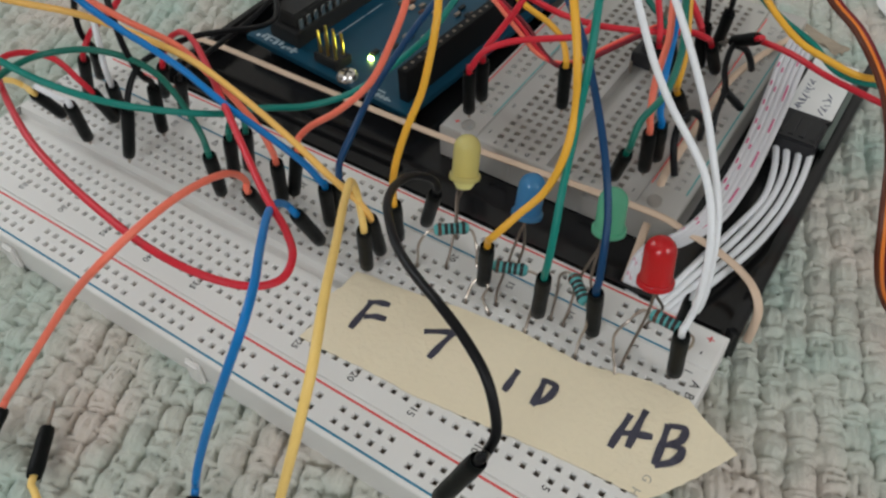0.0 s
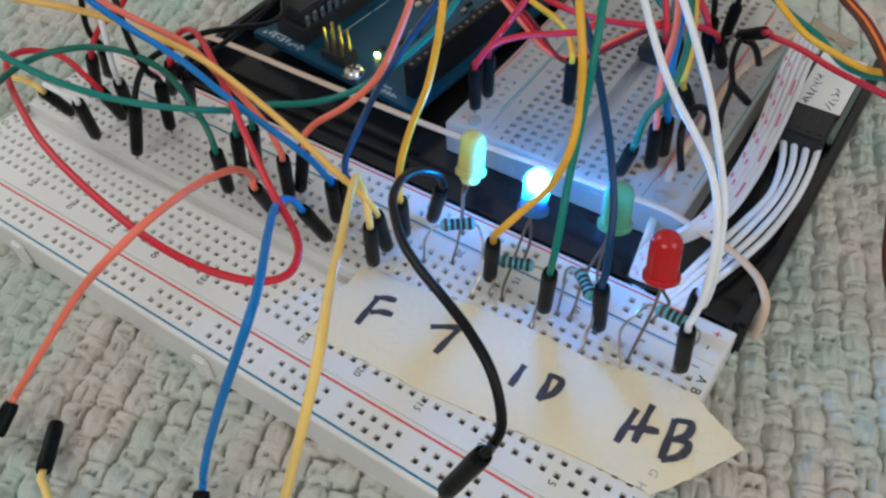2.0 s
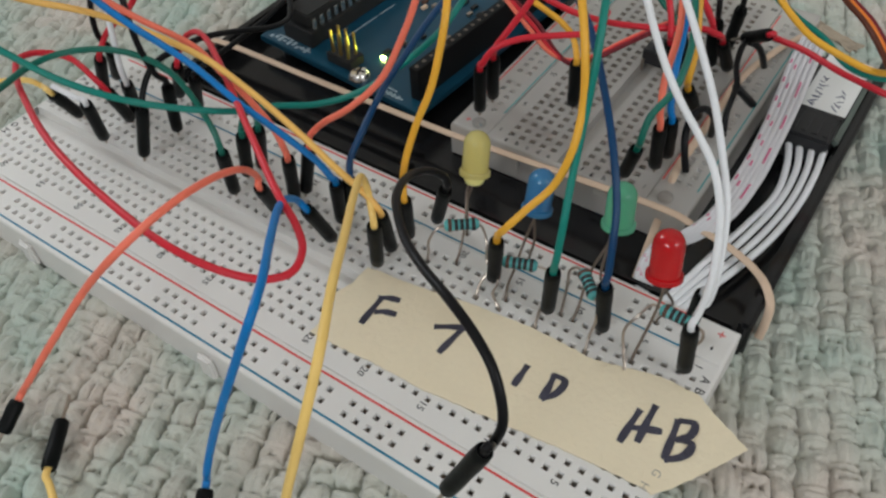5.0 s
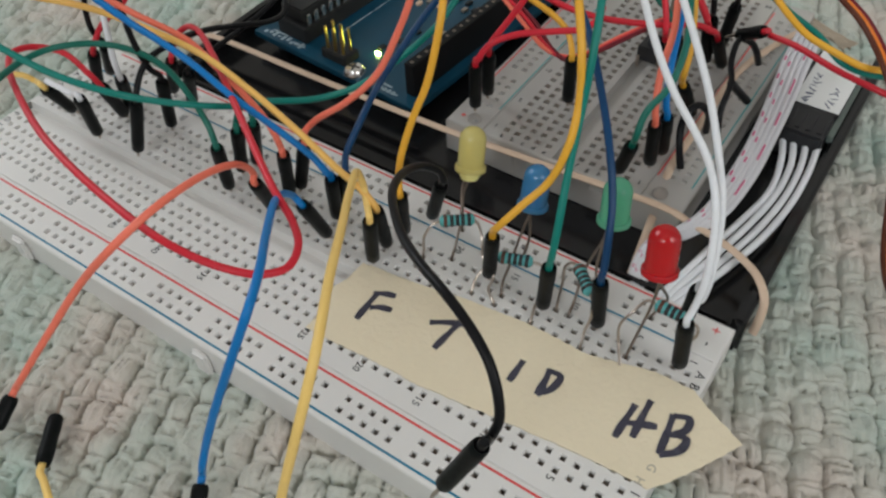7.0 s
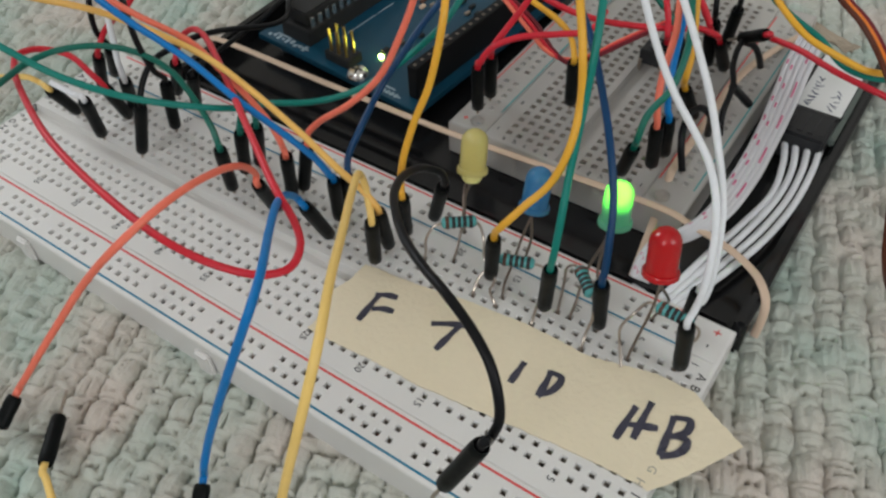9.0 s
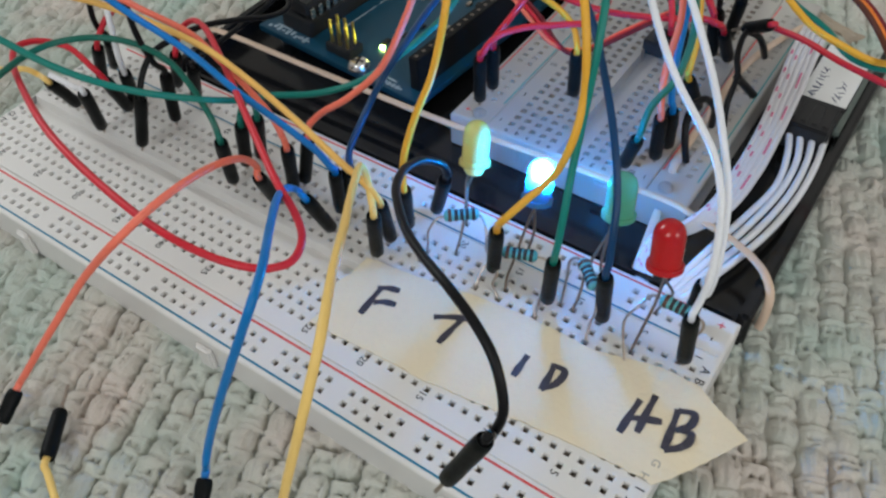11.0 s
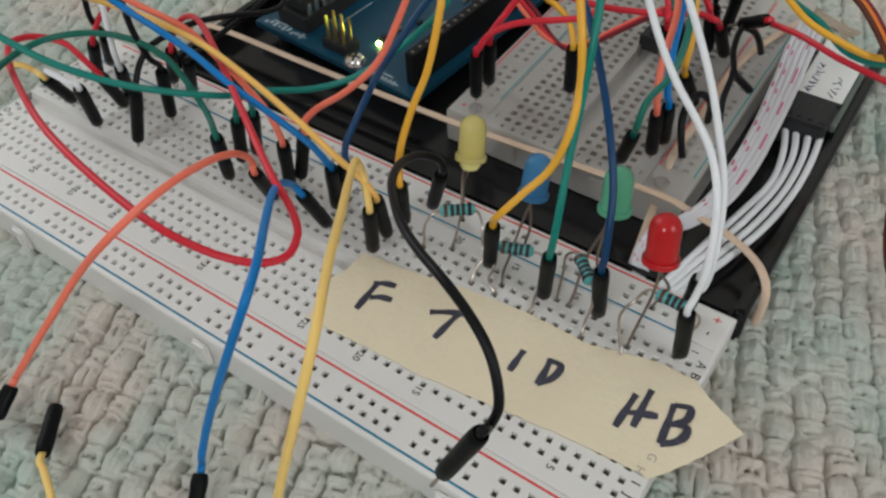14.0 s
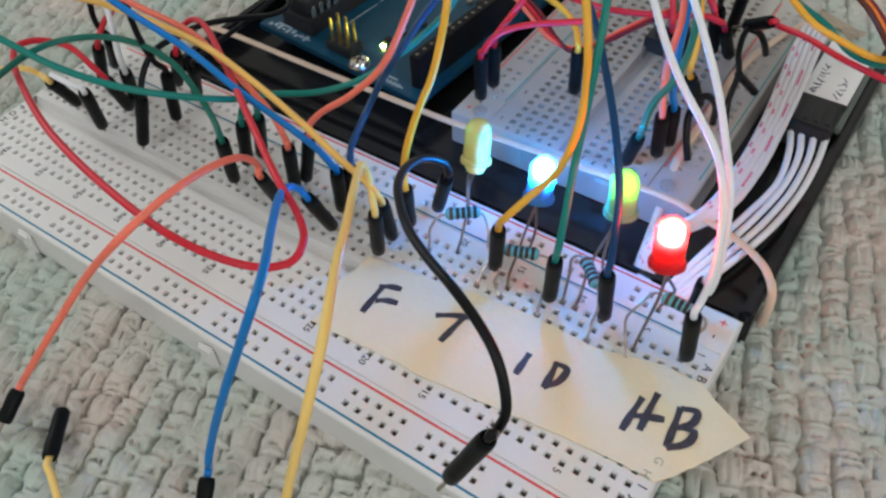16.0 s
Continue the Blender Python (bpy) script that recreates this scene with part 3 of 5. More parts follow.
jumper('coral jumper wire curving over the black tray', CORAL, [(-81.5, 12.3, 22.5), (-80.7, 12.3, 25.4), (-83.3, 15.2, 24.0), (-81.8, 17.1, 26.0), (-75.7, 19.9, 31.0), (-70.6, 23.7, 37.0), (-67.9, 27.9, 45.0), (-66.7, 30.8, 51.0), (-66.9, 33.6, 56.0)],
       [((-84.9, 12.5, 10.5), (-81.1, 12.3, 24.0))], 0.66, 'jumper_wire')
jumper('teal jumper wire running across the tray', TEAL, [(-64.9, 53.4, 48.0), (-66.8, 45.7, 43.0), (-68.3, 40.2, 39.0), (-74.5, 33.3, 32.0), (-79.9, 27.3, 28.0), (-86.5, 21.8, 26.0), (-93.1, 15.5, 27.0), (-94.7, 8.3, 30.0), (-99.5, -0.9, 35.0), (-105.1, -8.4, 40.0), (-113.4, -13.1, 44.0), (-122.7, -15.7, 48.0), (-129.4, -16.8, 50.0)],
       [], 0.66, 'jumper_wire')
jumper('green jumper wire arching over the breadboard', GREEN, [(-125.6, -23.7, 40.0), (-129.2, -16.2, 38.0), (-133.2, -8.0, 36.0), (-133.3, -1.7, 35.0), (-129.0, 4.8, 34.0), (-121.2, 8.4, 33.0), (-113.4, 9.3, 31.0), (-107.2, 8.2, 28.0), (-100.0, 5.5, 25.0), (-94.5, 2.0, 25.5), (-95.1, 2.5, 22.6)],
       [((-97.6, 4.4, 10.5), (-94.8, 2.2, 24.0))], 0.66, 'jumper_wire')
jumper('short green jumper wire between two holes', GREEN, [(-95.5, 8.4, 22.4), (-94.7, 8.0, 25.3), (-95.5, 8.7, 25.0), (-95.0, 10.4, 28.0), (-94.6, 12.3, 28.0), (-94.7, 12.4, 25.0), (-93.4, 11.3, 25.1), (-94.3, 11.7, 22.3)],
       [((-99.0, 9.8, 10.5), (-95.1, 8.2, 23.8)), ((-98.0, 13.3, 10.5), (-93.8, 11.5, 23.7))], 0.66, 'jumper_wire')
jumper('red jumper wire plugged beside the black one', RED, [(-142.5, 11.4, 21.6), (-141.2, 11.1, 24.3), (-140.6, 14.0, 28.0), (-136.6, 14.9, 32.0), (-129.8, 15.9, 38.0), (-126.2, 18.4, 44.0)],
       [((-148.1, 12.6, 10.5), (-141.9, 11.3, 23.0))], 0.66, 'jumper_wire')
jumper('black jumper wire standing in the far rail', BLACKW, [(-144.0, 15.7, 20.8), (-142.5, 15.0, 23.3), (-141.9, 13.0, 28.0), (-141.5, 13.4, 34.0), (-142.8, 16.6, 40.0)],
       [((-150.5, 18.3, 10.5), (-143.3, 15.4, 22.1))], 0.66, 'jumper_wire')
jumper('white jumper wire standing in the breadboard', WHITEW, [(-130.5, 8.7, 21.4), (-129.2, 8.0, 24.0), (-127.5, 7.1, 29.0), (-128.5, 8.4, 33.0), (-130.9, 10.6, 37.0), (-134.9, 14.8, 42.0)],
       [((-135.8, 11.7, 10.5), (-129.9, 8.4, 22.7))], 0.66, 'jumper_wire')
jumper('black jumper wire standing in the breadboard', BLACKW, [(-120.1, 11.3, 22.6), (-119.4, 11.2, 25.6), (-118.9, 9.1, 29.0), (-120.9, 8.9, 35.0), (-123.2, 10.3, 41.0), (-125.8, 12.3, 46.0)],
       [((-122.9, 12.1, 10.5), (-119.7, 11.3, 24.1))], 0.66, 'jumper_wire')
jumper('black jumper wire curving from tray to breadboard', BLACKW, [(-119.2, 3.2, 22.4), (-118.4, 3.5, 25.3), (-118.8, 4.8, 27.0), (-119.4, 7.2, 29.0), (-119.1, 10.0, 31.0), (-117.6, 15.0, 32.0), (-118.3, 23.1, 30.0), (-118.6, 32.6, 26.0), (-117.9, 41.9, 22.0), (-119.4, 48.6, 20.0), (-122.8, 53.3, 20.0), (-129.1, 57.9, 20.0)],
       [((-122.8, 2.1, 10.5), (-118.8, 3.4, 23.9))], 0.66, 'jumper_wire')
jumper('thin black jumper wire beside the tray', BLACKW, [(-119.2, 17.8, 21.4), (-117.9, 17.2, 24.0), (-120.5, 19.9, 22.0), (-119.6, 21.9, 23.0), (-119.8, 27.4, 23.0), (-121.2, 35.9, 22.0), (-121.7, 44.2, 22.0), (-123.1, 51.8, 22.0)],
       [((-124.7, 20.4, 10.5), (-118.5, 17.5, 22.7))], 0.60, 'jumper_wire')
jumper('yellow jumper lead with its plug lying on the board', YELLOW, [(-155.8, -9.8, 24.0), (-154.1, -5.8, 23.0), (-150.5, -1.8, 22.0), (-149.5, -0.3, 20.0), (-142.8, -2.4, 22.8), (-143.5, -1.1, 20.2)],
       [((-145.9, 3.4, 11.0), (-143.1, -1.7, 21.5))], 0.66, 'jumper_wire')
jumper('white jumper lead with a black plug', WHITEW, [(-141.5, -1.6, 24.0), (-138.1, -1.0, 23.0), (-135.8, -0.3, 22.0), (-130.4, -1.9, 24.9), (-131.3, -1.3, 22.2)],
       [((-135.1, 1.2, 10.5), (-130.8, -1.6, 23.6))], 0.66, 'jumper_wire')
jumper('thick black lead looping over the masking tape', BLACKW, [(-52.8, 17.5, 22.0), (-51.9, 16.9, 24.8), (-51.1, 16.2, 26.0), (-51.2, 15.2, 29.0), (-52.1, 11.2, 33.0), (-51.0, 4.6, 37.0), (-47.9, -1.8, 40.0), (-43.6, -6.9, 42.0), (-39.1, -10.9, 43.0), (-33.6, -14.3, 44.0), (-27.4, -17.4, 45.0), (-22.2, -19.6, 44.0), (-18.1, -21.6, 42.0), (-15.5, -23.5, 39.0), (-14.3, -25.1, 36.0), (-14.8, -26.6, 33.0), (-13.8, -29.2, 37.4), (-14.8, -29.5, 34.6)],
       [((-57.0, 20.1, 10.5), (-52.4, 17.2, 23.4)), ((-19.5, -30.8, 22.0), (-14.3, -29.3, 36.0))], 0.72, 'jumper_wire')
jumper('amber jumper wire curving down to the breadboard', AMBER, [(-37.5, 11.1, 22.7), (-37.1, 10.6, 25.6), (-34.9, 8.6, 30.0), (-32.2, 11.5, 34.0), (-29.4, 14.8, 38.0), (-27.9, 17.2, 44.0), (-28.5, 20.9, 50.0), (-30.2, 23.5, 57.0), (-33.6, 27.8, 63.0), (-37.1, 32.5, 66.0)],
       [((-39.4, 13.2, 10.5), (-37.3, 10.8, 24.1))], 0.66, 'jumper_wire')
jumper('teal jumper wire rising steeply from the breadboard', TEAL, [(-25.9, 10.1, 22.7), (-25.5, 9.6, 25.7), (-25.2, 9.5, 28.0), (-25.5, 11.5, 34.0), (-26.7, 15.5, 40.0), (-27.8, 20.3, 48.0), (-28.7, 24.4, 57.0), (-30.6, 29.6, 63.0), (-33.0, 34.9, 66.0)],
       [((-27.3, 12.2, 10.5), (-25.7, 9.9, 24.2))], 0.66, 'jumper_wire')
jumper('navy jumper wire bowing up from the breadboard', NAVY, [(-17.0, 11.8, 22.8), (-17.0, 11.3, 25.8), (-16.9, 11.5, 27.0), (-17.5, 13.0, 32.0), (-19.1, 16.5, 37.0), (-22.9, 21.6, 43.0), (-28.7, 28.7, 48.0), (-35.1, 35.9, 52.0), (-41.7, 41.9, 55.0)],
       [((-17.2, 13.8, 10.5), (-17.0, 11.5, 24.3))], 0.66, 'jumper_wire')
jumper('white jumper wire arching over the tray', WHITEW, [(-2.0, 11.4, 22.8), (-2.1, 10.9, 25.8), (-1.9, 11.7, 27.0), (-1.6, 13.0, 32.0), (-2.7, 16.0, 38.0), (-4.5, 18.7, 43.0), (-7.7, 22.7, 46.0), (-11.9, 26.2, 48.0), (-16.8, 29.0, 51.0), (-21.5, 32.0, 55.0), (-26.4, 35.9, 60.0), (-30.5, 40.6, 63.0)],
       [((-1.7, 13.6, 10.5), (-2.1, 11.2, 24.3))], 0.60, 'jumper_wire')
jumper('white jumper wire with a black plug in the rail', WHITEW, [(-4.1, 22.8, 18.0), (-3.9, 22.6, 21.0), (-1.6, 14.5, 27.0), (-1.3, 14.8, 31.0), (-2.3, 17.4, 37.0), (-4.3, 21.3, 42.0), (-8.1, 26.8, 46.0), (-12.4, 32.3, 50.0), (-17.5, 37.7, 54.0), (-23.2, 43.3, 58.0), (-27.3, 46.5, 61.0)],
       [((-4.6, 23.3, 10.5), (-4.0, 22.7, 19.5))], 0.60, 'jumper_wire')
jumper('red jumper wire plugged in the clear board', RED, [(-63.4, 46.3, 26.7), (-63.0, 45.7, 29.6), (-61.6, 44.4, 31.0), (-60.7, 45.0, 33.0), (-59.1, 46.1, 35.0), (-55.5, 49.8, 36.0), (-49.8, 54.4, 36.0), (-46.0, 57.5, 36.0), (-44.9, 61.1, 36.0), (-45.7, 66.4, 36.0)],
       [((-65.0, 48.6, 15.5), (-63.2, 46.0, 28.1))], 0.66, 'jumper_wire')
jumper('red jumper wire rising from the clear board', RED, [(-63.3, 51.2, 26.6), (-62.8, 50.5, 29.4), (-61.0, 48.8, 33.0), (-58.9, 51.0, 37.0), (-56.4, 53.7, 42.0), (-55.2, 55.9, 46.0)],
       [((-65.0, 53.8, 15.5), (-63.0, 50.9, 28.0))], 0.66, 'jumper_wire')
jumper('orange, red and brown servo lead strand', CORAL, [(-74.3, 70.8, 30.0), (-62.8, 65.1, 27.0), (-56.0, 62.3, 25.0), (-51.6, 63.3, 24.0), (-47.5, 66.0, 25.0), (-43.9, 70.1, 27.0), (-39.8, 74.5, 29.0), (-36.6, 78.3, 30.0)],
       [], 0.50, 'servo_lead')
jumper('orange, red and brown servo lead strand', RED, [(-73.8, 71.2, 30.0), (-62.3, 66.3, 27.0), (-55.4, 62.7, 25.0), (-51.3, 62.8, 24.0), (-47.2, 65.5, 25.0), (-43.5, 69.4, 27.0), (-39.5, 73.9, 29.0), (-36.4, 77.8, 30.0)],
       [], 0.50, 'servo_lead')
jumper('orange, red and brown servo lead strand', DARKRED, [(-73.2, 71.5, 30.0), (-61.8, 67.4, 27.0), (-54.8, 63.1, 25.0), (-51.0, 62.3, 24.0), (-47.0, 65.0, 25.0), (-43.2, 68.8, 27.0), (-39.2, 73.3, 29.0), (-36.2, 77.3, 30.0)],
       [], 0.50, 'servo_lead')
jumper('red jumper wire lying across the clear board', RED, [(-62.7, 67.9, 34.0), (-52.7, 65.7, 34.0), (-46.0, 67.4, 33.0), (-40.1, 70.8, 32.0), (-33.8, 75.3, 31.0), (-29.2, 78.0, 31.0), (-26.1, 77.6, 31.0), (-26.5, 83.7, 26.3), (-26.3, 85.2, 23.7)],
       [((-25.5, 89.9, 15.5), (-26.4, 84.4, 25.0))], 0.66, 'jumper_wire')
jumper('yellow jumper wire over the clear board', AMBER, [(-64.6, 65.1, 36.0), (-61.5, 63.8, 35.0), (-54.2, 62.7, 33.0), (-51.1, 62.2, 31.0), (-47.5, 57.7, 29.6), (-47.8, 58.3, 26.7)],
       [((-48.8, 60.7, 15.5), (-47.6, 58.0, 28.2))], 0.66, 'jumper_wire')
jumper('coral jumper wire plugged in the clear board', CORAL, [(-24.9, 48.7, 26.5), (-24.8, 47.9, 29.4), (-25.1, 47.8, 31.0), (-26.2, 49.9, 35.0), (-26.7, 51.8, 38.0), (-27.4, 56.5, 43.0), (-29.1, 60.4, 47.0), (-30.9, 64.4, 50.0)],
       [((-25.5, 51.8, 15.5), (-24.8, 48.3, 28.0))], 0.66, 'jumper_wire')
jumper('blue jumper wire plugged in the clear board', BLUE, [(-24.0, 52.2, 26.2), (-23.8, 51.1, 29.0), (-24.1, 50.3, 31.0), (-25.3, 52.4, 35.0), (-26.6, 56.4, 38.0), (-28.5, 62.8, 42.0), (-31.5, 69.4, 45.0)],
       [((-24.8, 56.2, 15.5), (-23.9, 51.6, 27.6))], 0.66, 'jumper_wire')
jumper('green jumper wire curving into the clear board', GREEN, [(-27.5, 44.4, 23.4), (-26.7, 43.7, 26.2), (-25.5, 40.7, 30.0), (-25.3, 43.1, 34.0), (-23.3, 47.5, 38.0), (-23.7, 53.3, 43.0), (-26.7, 59.9, 48.0), (-28.5, 63.8, 51.0)],
       [((-29.7, 46.5, 15.5), (-27.1, 44.1, 24.8))], 0.66, 'jumper_wire')
jumper('amber jumper wire plugged in the clear board', AMBER, [(-25.8, 66.0, 23.9), (-26.2, 64.7, 26.5), (-25.1, 60.7, 31.0), (-25.4, 62.5, 35.0), (-27.0, 65.8, 40.0), (-28.8, 68.7, 45.0)],
       [((-24.5, 70.4, 15.5), (-26.0, 65.3, 25.2))], 0.66, 'jumper_wire')
jumper('green jumper wire behind the clear board', GREEN, [(-42.4, 80.6, 36.0), (-39.3, 78.7, 34.0), (-36.2, 78.1, 32.0), (-34.1, 76.4, 31.0), (-34.4, 79.3, 28.0), (-34.1, 80.4, 25.2)],
       [((-33.1, 84.3, 15.5), (-34.3, 79.9, 26.6))], 0.66, 'jumper_wire')
jumper('red jumper wire standing in the clear board', RED, [(-34.5, 75.4, 26.2), (-34.6, 74.3, 29.0), (-34.2, 72.8, 31.0), (-35.2, 74.5, 33.0), (-36.9, 76.4, 36.0), (-38.8, 78.8, 38.0)],
       [((-34.0, 79.5, 15.5), (-34.5, 74.8, 27.6))], 0.66, 'jumper_wire')
jumper('red jumper wire with a black plug', RED, [(-27.8, 79.0, 32.0), (-29.4, 79.7, 34.0), (-32.5, 81.9, 36.0), (-29.4, 86.0, 26.4), (-29.4, 87.0, 23.6)],
       [((-29.2, 89.6, 15.5), (-29.4, 86.5, 25.0))], 0.66, 'jumper_wire')
jumper('black jumper wire at the far end of the clear board', BLACKW, [(-26.9, 94.7, 26.3), (-26.5, 93.8, 29.2), (-26.3, 93.0, 31.0), (-26.3, 92.5, 36.0)],
       [((-28.6, 98.1, 15.5), (-26.7, 94.2, 27.7))], 0.66, 'jumper_wire')
jumper('black jumper wire leaning on the clear board', BLACKW, [(-29.6, 88.9, 25.3), (-29.5, 87.9, 28.1), (-29.0, 85.4, 31.0), (-30.1, 87.2, 35.0)],
       [((-29.9, 92.7, 15.5), (-29.5, 88.4, 26.7))], 0.66, 'jumper_wire')
jumper('red wire leading out over the rug', RED, [(-18.5, 85.7, 28.8), (-16.7, 84.1, 30.6), (-17.6, 90.1, 26.0), (-11.0, 87.4, 27.0), (-1.7, 82.1, 28.0), (7.4, 79.6, 28.0), (15.2, 80.6, 26.0)],
       [((-23.4, 89.8, 24.0), (-17.6, 84.9, 29.7))], 0.66, 'jumper_wire')
jumper('black wire hooked into the clear board', BLACKW, [(-22.4, 87.8, 25.0), (-22.3, 84.4, 25.0), (-21.1, 79.0, 24.0), (-19.1, 74.6, 23.0), (-18.3, 68.8, 20.0), (-17.3, 66.7, 16.0)],
       [], 0.65, 'jumper_wire')
jumper('short black wire end', BLACKW, [(-19.0, 74.2, 23.0), (-17.8, 76.6, 20.0), (-15.9, 79.6, 16.0)],
       [], 0.90, 'jumper_wire')
jumper('short black hooked wire', BLACKW, [(-22.2, 87.4, 25.0), (-20.4, 89.9, 23.0), (-19.4, 91.9, 20.0), (-18.9, 95.2, 15.0)],
       [], 0.75, 'jumper_wire')
jumper('black wire arching on the clear board', BLACKW, [(-19.8, 66.9, 15.0), (-19.6, 64.1, 22.0), (-21.1, 61.5, 25.0), (-22.1, 58.6, 25.0), (-22.3, 57.0, 22.0), (-21.3, 55.2, 19.0), (-19.7, 53.7, 15.0)],
       [], 0.75, 'jumper_wire')
jumper('green lead running out over the module', TEAL, [(-22.4, 87.0, 40.0), (-17.4, 84.1, 38.0), (-13.2, 82.0, 37.0), (-6.5, 78.9, 36.0), (-0.8, 76.0, 34.0), (3.6, 77.7, 32.0), (9.2, 82.4, 30.0)],
       [], 0.66, 'jumper_wire')
jumper('yellow lead running out over the module', AMBER, [(-20.7, 84.0, 42.0), (-14.2, 78.2, 40.0), (-8.1, 75.0, 38.0), (-2.3, 73.7, 37.0), (3.5, 74.9, 35.0), (8.9, 79.7, 33.0)],
       [], 0.66, 'jumper_wire')
jumper('brown, red and orange servo lead strand', BROWN, [(-9.9, 86.3, 44.0), (-5.5, 81.8, 43.0), (-0.7, 79.6, 41.0), (3.8, 77.1, 38.0), (8.9, 71.2, 35.0), (13.6, 63.0, 30.0), (17.3, 52.6, 24.0), (20.2, 49.7, 16.0), (24.5, 52.0, 6.0), (31.4, 48.3, 3.0)],
       [], 0.55, 'servo_lead')
jumper('brown, red and orange servo lead strand', ORANGE, [(-9.3, 86.7, 44.0), (-4.9, 82.1, 43.0), (-0.1, 80.0, 41.0), (4.4, 77.5, 38.0), (9.5, 71.5, 35.0), (14.2, 63.3, 30.0), (17.8, 52.9, 24.0), (20.8, 50.0, 16.0), (25.1, 52.3, 6.0), (32.0, 48.7, 3.0)],
       [], 0.55, 'servo_lead')
jumper('brown, red and orange servo lead strand', DARKRED, [(-8.7, 87.1, 44.0), (-4.3, 82.5, 43.0), (0.5, 80.4, 41.0), (5.0, 77.8, 38.0), (10.1, 71.9, 35.0), (14.7, 63.7, 30.0), (18.4, 53.3, 24.0), (21.4, 50.4, 16.0), (25.7, 52.7, 6.0), (32.6, 49.1, 3.0)],
       [], 0.55, 'servo_lead')


# ---- light-emitting diodes and their resistors ----
def lead(parent, pts, inv, r=0.27, name="lead", mat=None):
    mat = mat or STEEL
    bm = bmesh.new()
    tube(bm, glide([inv @ mm(p) for p in pts], 6), r * MM, 7)
    part(name, bm, mat, parent)


def diode(label, base, tip, lens, cup_mat, glow, leads):
    """5 mm diode; returns its light-giving chip, which is keyed in motions()."""
    a, b = mm(base), mm(tip)
    m = Matrix.Translation(a) @ (b - a).to_track_quat("Z", "Y").to_matrix().to_4x4()
    t = new("led")
    t.matrix_world = m
    tagged(t, label=label, category="LED", group="indicator diodes on the breadboard")
    inv = m.inverted()
    bm = bmesh.new()
    dome = [(2.5 * MM * math.cos(k * math.pi / 14), 6.1 * MM + 2.5 * MM * math.sin(k * math.pi / 14)) for k in range(7)]
    lathe(bm, [(0, 0), (2.8 * MM, 0), (2.95 * MM, 0.15 * MM), (2.95 * MM, 0.9 * MM), (2.85 * MM, 1.05 * MM), (2.52 * MM, 1.1 * MM)] + dome + [(0, 8.6 * MM)], 32)
    part("lens", bm, lens, t)
    # closed opaque can, added to block the chip's glow while it is down
    bm = bmesh.new()
    lathe(bm, [(0, 0.2 * MM), (2.15 * MM, 0.2 * MM), (2.18 * MM, 4.2 * MM), (2.0 * MM, 4.36 * MM), (0, 4.36 * MM)], 16)
    part("chip_cover", bm, cup_mat, t)
    bm = bmesh.new()
    lathe(bm, [(0, -1.9 * MM), (1.5 * MM, -1.7 * MM), (1.95 * MM, -0.9 * MM), (1.95 * MM, 0.3 * MM), (1.6 * MM, 1.15 * MM), (0.9 * MM, 1.75 * MM), (0, 1.9 * MM)], 20)
    chip = part("light_chip", bm, glow, t, "small light-giving chip of the diode")
    for pts in leads:
        lead(t, pts, inv, mat=DULL)
    return chip


YELLOW_LENS = lens_material("yellow_epoxy", (0.99, 0.88, 0.34), 0.16)
BLUE_LENS = lens_material("blue_epoxy", (0.09, 0.40, 0.74), 0.3)
GREEN_LENS = lens_material("green_epoxy", (0.22, 0.74, 0.48), 0.22)
RED_LENS = lens_material("red_epoxy", (0.88, 0.014, 0.022), 0.28)
YELLOW_CUP = material("yellow_core", (0.97, 0.87, 0.34), 0.5)
BLUE_CUP = material("blue_core", (0.10, 0.45, 0.75), 0.5)
GREEN_CUP = material("green_core", (0.22, 0.74, 0.46), 0.5)
RED_CUP = material("red_core", (0.85, 0.02, 0.03), 0.5)

diode("yellow 5 mm diode, unlit, on long bent leads", (-49.8, 23.1, 23.7), (-50.9, 26.2, 31.6), YELLOW_LENS, YELLOW_CUP, YELLOW_CUP,
      [[(-49.3, 22.7, 23.9), (-51.0, 22.4, 20.00), (-49.5, 19.3, 15.00), (-48.4, 15.7, 11.00), (-48.3, 14.0, 8.5), (-48.3, 14.0, 5)],
       [(-50.6, 23.3, 23.9), (-50.1, 22.6, 21.00), (-50.8, 22.2, 18.00), (-49.5, 19.8, 13.00), (-50.8, 21.5, 8.5), (-50.8, 21.5, 5)]])
blue_chip = diode("blue 5 mm diode that flashes brightly, on bent leads", (-36.6, 23.4, 20.8), (-37.0, 26.2, 29.0), BLUE_LENS, BLUE_CUP, glow_material("blue_light", (0.012, 0.42, 1.0), 1950),
      [[(-36.2, 23.0, 21), (-37.1, 20.9, 16.00), (-36.8, 16.9, 12.00), (-36.2, 12.8, 10.00), (-35.6, 11.4, 8.5), (-35.6, 11.4, 5)],
       [(-37.4, 23.5, 21), (-36.3, 22.5, 18.00), (-36.0, 22.0, 14.00), (-36.8, 21.6, 8.5), (-36.8, 21.6, 5)]])
green_chip = diode("green 5 mm diode that blinks softly, on bent leads", (-20.5, 22.5, 26.7), (-21.3, 24.2, 35.0), GREEN_LENS, GREEN_CUP, glow_material("green_light", (0.72, 1.0, 0.10), 5),
      [[(-20.2, 22.0, 27), (-21.6, 21.0, 22.00), (-23.3, 19.3, 15.00), (-23.1, 16.4, 10.00), (-22.9, 14.0, 8.5), (-22.9, 14.0, 5)],
       [(-21.2, 22.5, 27), (-21.6, 22.1, 21.00), (-21.7, 21.3, 14.00), (-20.3, 21.5, 8.5), (-20.3, 21.5, 5)]])
